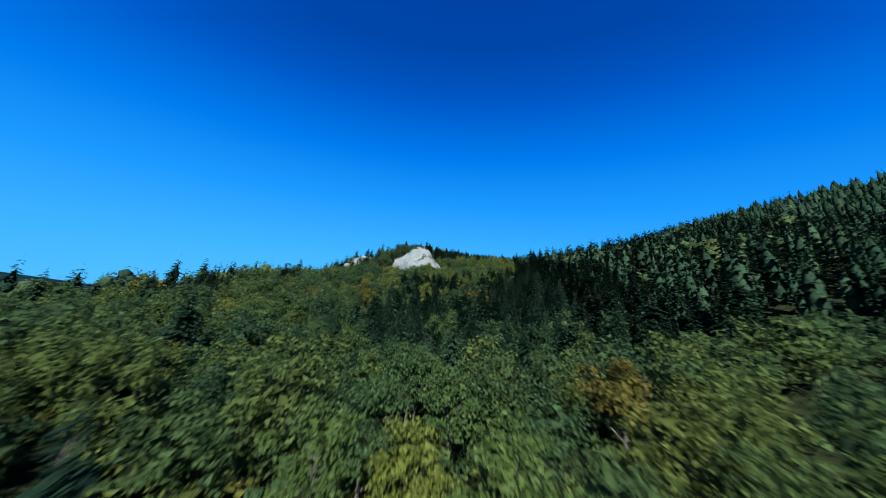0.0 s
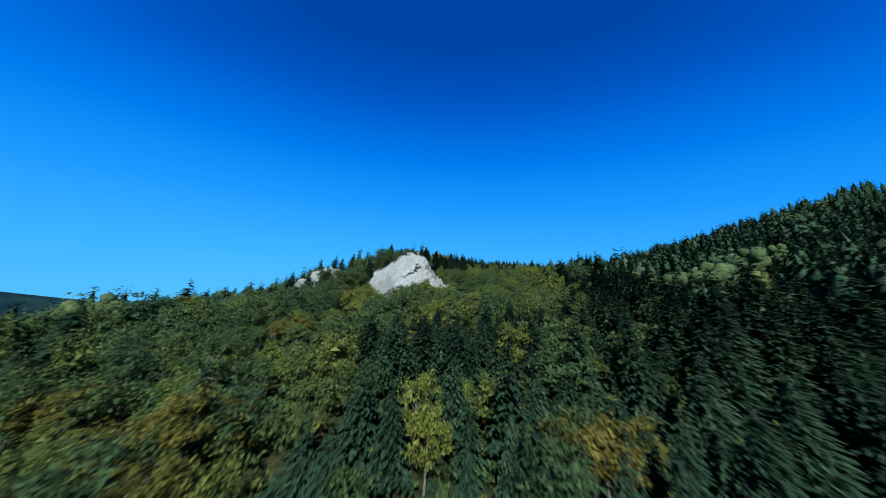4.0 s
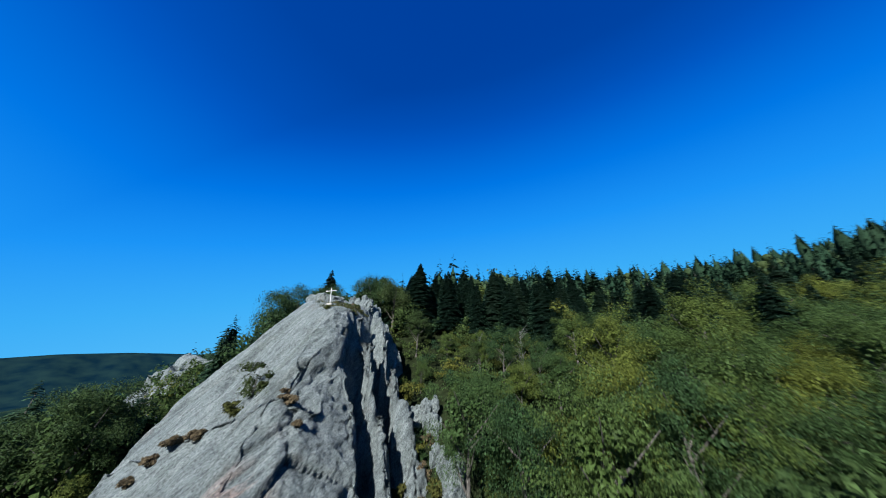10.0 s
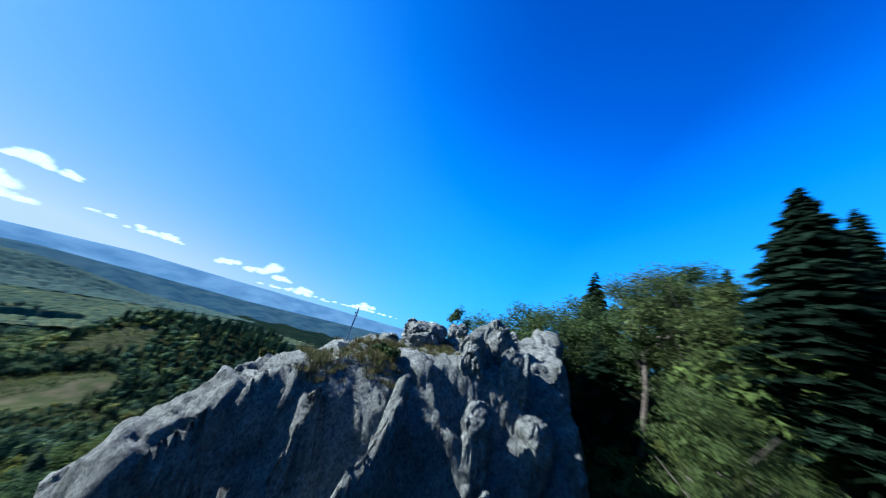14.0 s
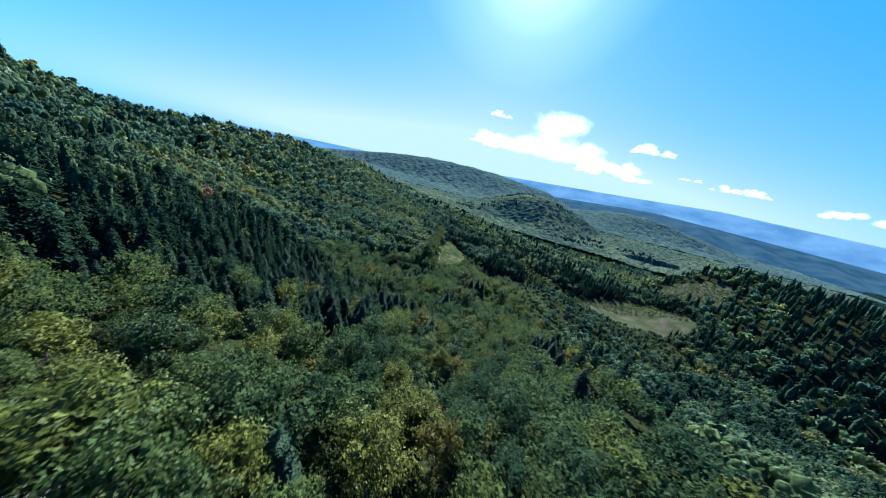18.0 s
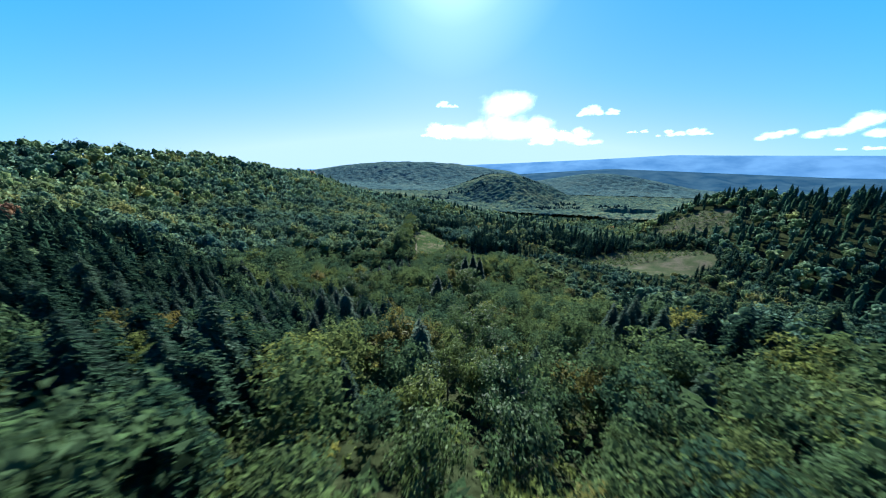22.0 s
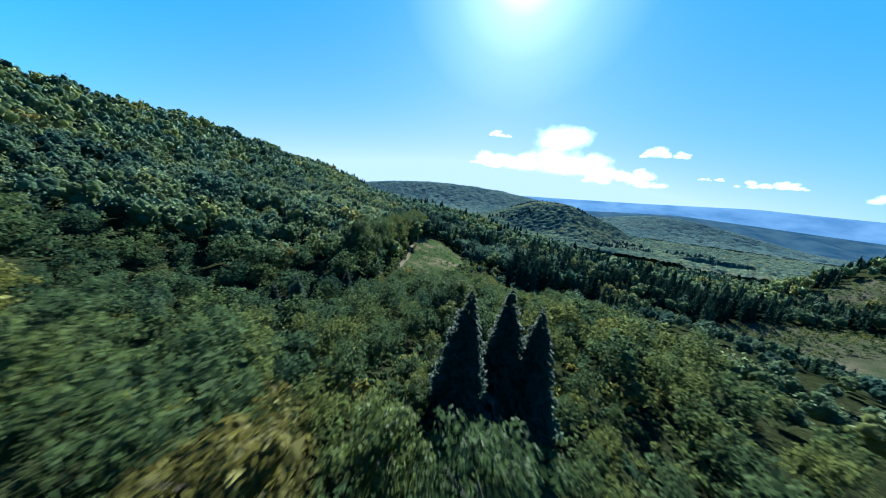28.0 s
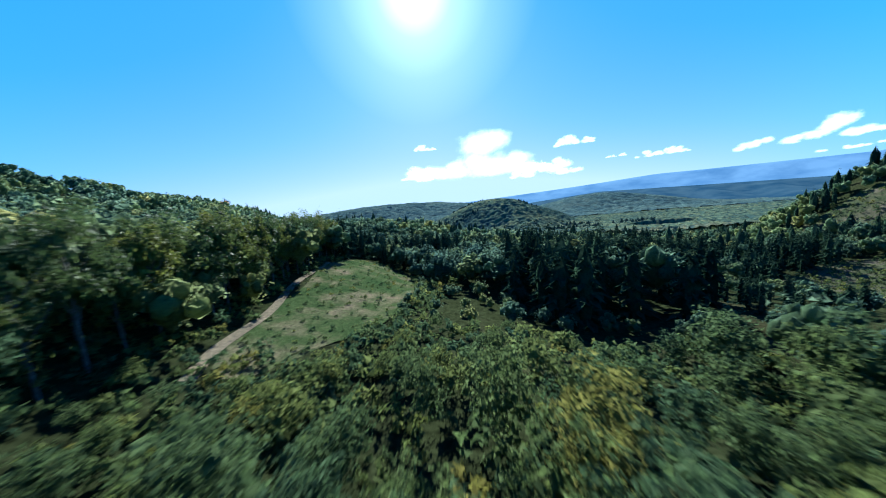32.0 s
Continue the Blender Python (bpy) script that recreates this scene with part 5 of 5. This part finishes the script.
# dirt track along the edge of the wood
track = np.array([(77, -331), (81, -341), (86, -355), (91.5, -370), (96, -385), (100, -398), (103, -412)], float)
t_in, t_out = np.arange(len(track)), np.linspace(0, len(track) - 1, 60)
line = np.stack([np.interp(t_out, t_in, track[:, k]) for k in (0, 1)], -1)
line += np.stack([np.sin(t_out * 2.1), np.zeros_like(t_out)], -1) * 0.8
along = np.gradient(line, axis=0)
along /= np.linalg.norm(along, axis=1, keepdims=True)
side = np.stack([-along[:, 1], along[:, 0]], -1)
co = np.concatenate([line + side * w for w in (-0.95, -0.35, 0.35, 0.95)])
co = np.concatenate([co, (ground(co[:, 0], co[:, 1]) + 0.36)[:, None]], 1)
i = np.arange(len(co)).reshape(4, 60)
faces = np.stack([i[:-1, :-1], i[:-1, 1:], i[1:, 1:], i[1:, :-1]], -1).reshape(-1, 4)
tagged(new("dirt_track", mesh_from("dirt_track", co, faces, mats=(mat_track,), smooth=True)), "pale dirt track along the edge of the wood", "track", kind="structure")


# ---- small growth on and round the rock ----
def tuft_mesh(seed, blades, height, spread):
    """Grass blades that lean outwards from one root."""
    rng = np.random.default_rng(seed)
    co = []
    for _ in range(blades):
        a, r_ = rng.uniform(0, 6.28), spread * math.sqrt(rng.uniform(0, 1))
        root = np.array((math.cos(a) * r_, math.sin(a) * r_, 0))
        lean = np.array((math.cos(a), math.sin(a), 0)) * rng.uniform(0.1, 0.6) * height + rng.normal(size=3) * 0.06 * height
        tip = root + lean + np.array((0, 0, height * rng.uniform(0.6, 1.15)))
        side = np.array((-math.sin(a), math.cos(a), 0)) * 0.014
        co += [root - side, root + side, tip]
    co = np.array(co)
    return mesh_from("grass_tuft", co, np.arange(len(co)).reshape(-1, 3), tree=rng.uniform(0, 1, len(co) // 3), mats=(mat_grass,))


def rock_spot(x, y):
    """Height of the outcrop's relief at a place, with its normal."""
    e = 0.25
    nx, ny = (rock_top(x - e, y) - rock_top(x + e, y)) / (2 * e), (rock_top(x, y - e) - rock_top(x, y + e)) / (2 * e)
    nn = Vector((nx, ny, 1)).normalized()
    p = Vector((x, y, rock_top(x, y)))
    flat = min(max(math.hypot(x + 2, y - 2) / 6 - 0.4, 0.4), 1)
    return p + nn * fracture(p, 3.7) * flat


rng3 = np.random.default_rng(77)
tufts = [tuft_mesh(80 + k, 90, h, s) for k, (h, s) in enumerate(((0.34, 0.35), (0.24, 0.32), (0.42, 0.4)))]
for cx, cy, rx, ry, count in ((-0.6, 2.0, 2.4, 2.2, 130), (-2.8, 5.4, 1.8, 1.6, 45), (1.8, 3.2, 1.0, 1.4, 34), (1.6, -0.6, 0.9, 0.9, 24), (-6.2, 6.4, 1.4, 1.0, 16), (3.0, 1.2, 0.8, 1.2, 18)):
    for _ in range(count):
        x, y = cx + rng3.normal() * rx * 0.5, cy + rng3.normal() * ry * 0.5
        if math.hypot(x, y) < 0.6:
            continue
        p = rock_spot(x, y)
        ob = new("grass_tuft", tufts[rng3.integers(0, 3)])
        ob.matrix_world = pose(p.x, p.y, p.z - 0.05, 0, 0, rng3.uniform(0, 360)) @ Matrix.Scale(rng3.uniform(0.6, 1.2), 4)
        tagged(ob, "dry green and straw-coloured grass tuft on the summit rock", "grass", "grass tufts on the summit")


def shrub(x, y, z, size, seed, label, mat, sort="shrub", leaves=1300, leaf=0.13, flat=0.95):
    """A low bush of twigs and small leaves."""
    rng = np.random.default_rng(seed)
    root = thing(sort, (x, y, z - 0.1), label, "bush", "shrubs on the rock")
    part("stems", stem(size * 0.9, size * 0.035, size * 0.01, 5, 0.1, [(size * f, size * 0.6, rng.uniform(0, 6.28)) for f in (0.15, 0.25, 0.35, 0.5)]), mat_bark, root)
    co, fa = leaf_cloud(rng, leaves, (0, 0, size * 0.65), (size, size, size * flat), leaf, 12, 0.3)
    part("leaves", mesh_from("leaves", co, fa, mats=(mat,)), None, root)
    return root


mat_gorse = foliage("gorse", [(0.0, (0.03, 0.042, 0.012)), (1.0, (0.06, 0.056, 0.014))], "object", 0.2)
mat_heather = foliage("heather", [(0.0, (0.07, 0.055, 0.03)), (1.0, (0.12, 0.09, 0.05))], "object", 0.2)
mat_ivy = foliage("ivy_leaves", [(0.0, (0.02, 0.052, 0.012)), (1.0, (0.03, 0.07, 0.014))], "object", 0.2)
for x, y, size, seed, label, mat in (
        (3.5, -9.4, 1.9, 1, "green gorse bush rooted on the rock ledge", mat_gorse), (2.5, -10.4, 1.2, 2, "green gorse bush rooted on the rock ledge", mat_gorse), (1.9, -11.6, 0.6, 3, "dry brown heather on the rock ledge", mat_heather),
        (0.6, -12.9, 0.9, 4, "dry brown heather on the rock ledge", mat_heather), (-0.3, -13.6, 0.7, 5, "dry brown heather on the rock ledge", mat_heather), (1.1, 3.6, 0.55, 6, "low green broom bush in the summit grass", mat_shrub),
        (0.4, 2.6, 0.45, 7, "low green broom bush in the summit grass", mat_shrub), (-3.4, 6.6, 0.6, 8, "dry brown heather on the rock ledge", mat_heather), (3.0, -2.6, 0.35, 9, "low green broom bush in the summit grass", mat_shrub),
        (-5.9, 7.6, 0.7, 10, "dry brown heather on the rock ledge", mat_heather), (9.6, -8.5, 0.9, 11, "dry brown heather on the rock ledge", mat_heather), (8.4, -8.6, 0.5, 12, "dry brown heather on the rock ledge", mat_heather),
        (7.2, -9.0, 0.35, 13, "dry brown heather on the rock ledge", mat_heather), (10.9, -8.8, 0.4, 14, "dry brown heather on the rock ledge", mat_heather), (1.4, -12.2, 0.8, 15, "dry brown heather on the rock ledge", mat_heather),
        (-1.0, -14.4, 0.6, 16, "dry brown heather on the rock ledge", mat_heather), (4.6, -9.0, 0.5, 17, "green gorse bush rooted on the rock ledge", mat_gorse)):
    p = rock_spot(x, y)
    shrub(p.x, p.y, p.z, size, seed, label, mat, flat=0.5 if mat is mat_heather else 0.95)
for k in range(5):
    x, y = 11.6 - 0.45 * k, -16.2 - 0.3 * k
    p = rock_spot(x, y)
    shrub(p.x, p.y, p.z - 0.3, 1.2 - 0.1 * k, 20 + k, "bright green ivy clinging low on the rock face", mat_ivy, "ivy", 520, 0.13, 1.1)

for k, (x, y) in enumerate(((11.5, 5.6), (12.6, 4.4), (13.8, 3.0), (13.2, 1.2), (15.0, 1.0), (14.6, -1.0), (16.2, -0.8), (16.6, -2.8), (17.8, -2.2), (18.2, -4.6), (19.6, -4.0), (19.8, -6.2), (12.4, 6.0), (15.8, 2.4), (20.6, -2.4))):
    bush = (("dry brown heather on the slope below the crags", mat_heather), ("green gorse bush on the slope below the crags", mat_gorse), ("low green broom bush below the crags", mat_shrub))[(0, 2, 0, 1, 0)[k % 5]]
    shrub(x, y, float(ground(x, y)), 0.8 + 0.12 * (k % 4), 40 + k, bush[0], bush[1], leaves=900)

# small pine behind the summit boulder
pine = thing("pine_tree", (-8.6, 4.4, rock_spot(-8.6, 4.4).z - 0.45), "small green pine behind the summit boulders", "tree")
rng4 = np.random.default_rng(9)
part("trunk", stem(3.0, 0.08, 0.02, 6, 0.06, [(0.8, 0.9, 0.3), (1.2, 0.9, 2.4), (1.7, 0.8, 4.4), (2.2, 0.5, 1.2)]), mat_bark, pine)
mat_pine = foliage("pine_needles", [(0.0, (0.026, 0.05, 0.018)), (1.0, (0.034, 0.062, 0.022))], "object", 0.3)
co, fa = leaf_cloud(rng4, 2400, (0.1, 0, 1.8), (1.15, 1.15, 1.75), 0.09, 20, 0.2, 0.28, 0.46)
part("crown", mesh_from("crown", co, fa, mats=(mat_pine,)), None, pine)

# pale dead and half-bare trees on the slope east of the rock
mat_birch, n, l, b = material("pale_bark", 0.8, 0.2)
nz = noise_node(n, l, 4.0, 6, n.new("ShaderNodeTexCoord").outputs["Object"])
r = ramp(n, [(0.38, (0.08, 0.07, 0.06)), (0.55, (0.16, 0.155, 0.145))])
l.new(nz.outputs["Fac"], r.inputs["Fac"])
l.new(r.outputs["Color"], b.inputs["Base Color"])
for k, (x, y, h) in enumerate(((20, 17, 6.5), (31, 20, 7.0), (14, 16, 5.5), (40, 25, 8.0), (62, -6, 8.0), (68, -14, 7.0))):
    rng5 = np.random.default_rng(90 + k)
    z = float(ground(x, y))
    root = thing("bare_birch", (x, y, z), "pale half-bare birch among the bushes", "tree", "half-bare birches")
    part("trunk", stem(h, h * 0.012, 0.012, 6, rng5.uniform(-0.08, 0.08), [(h * f, h * rng5.uniform(0.14, 0.26), rng5.uniform(0, 6.28)) for f in np.linspace(0.3, 0.94, 16)]), mat_birch, root)
    co, fa = leaf_cloud(rng5, 260, (0, 0, h * 0.72), (h * 0.2, h * 0.2, h * 0.3), 0.13, 14, 0.2)
    part("leaves", mesh_from("leaves", co, fa, mats=(mat_shrub,)), None, root)
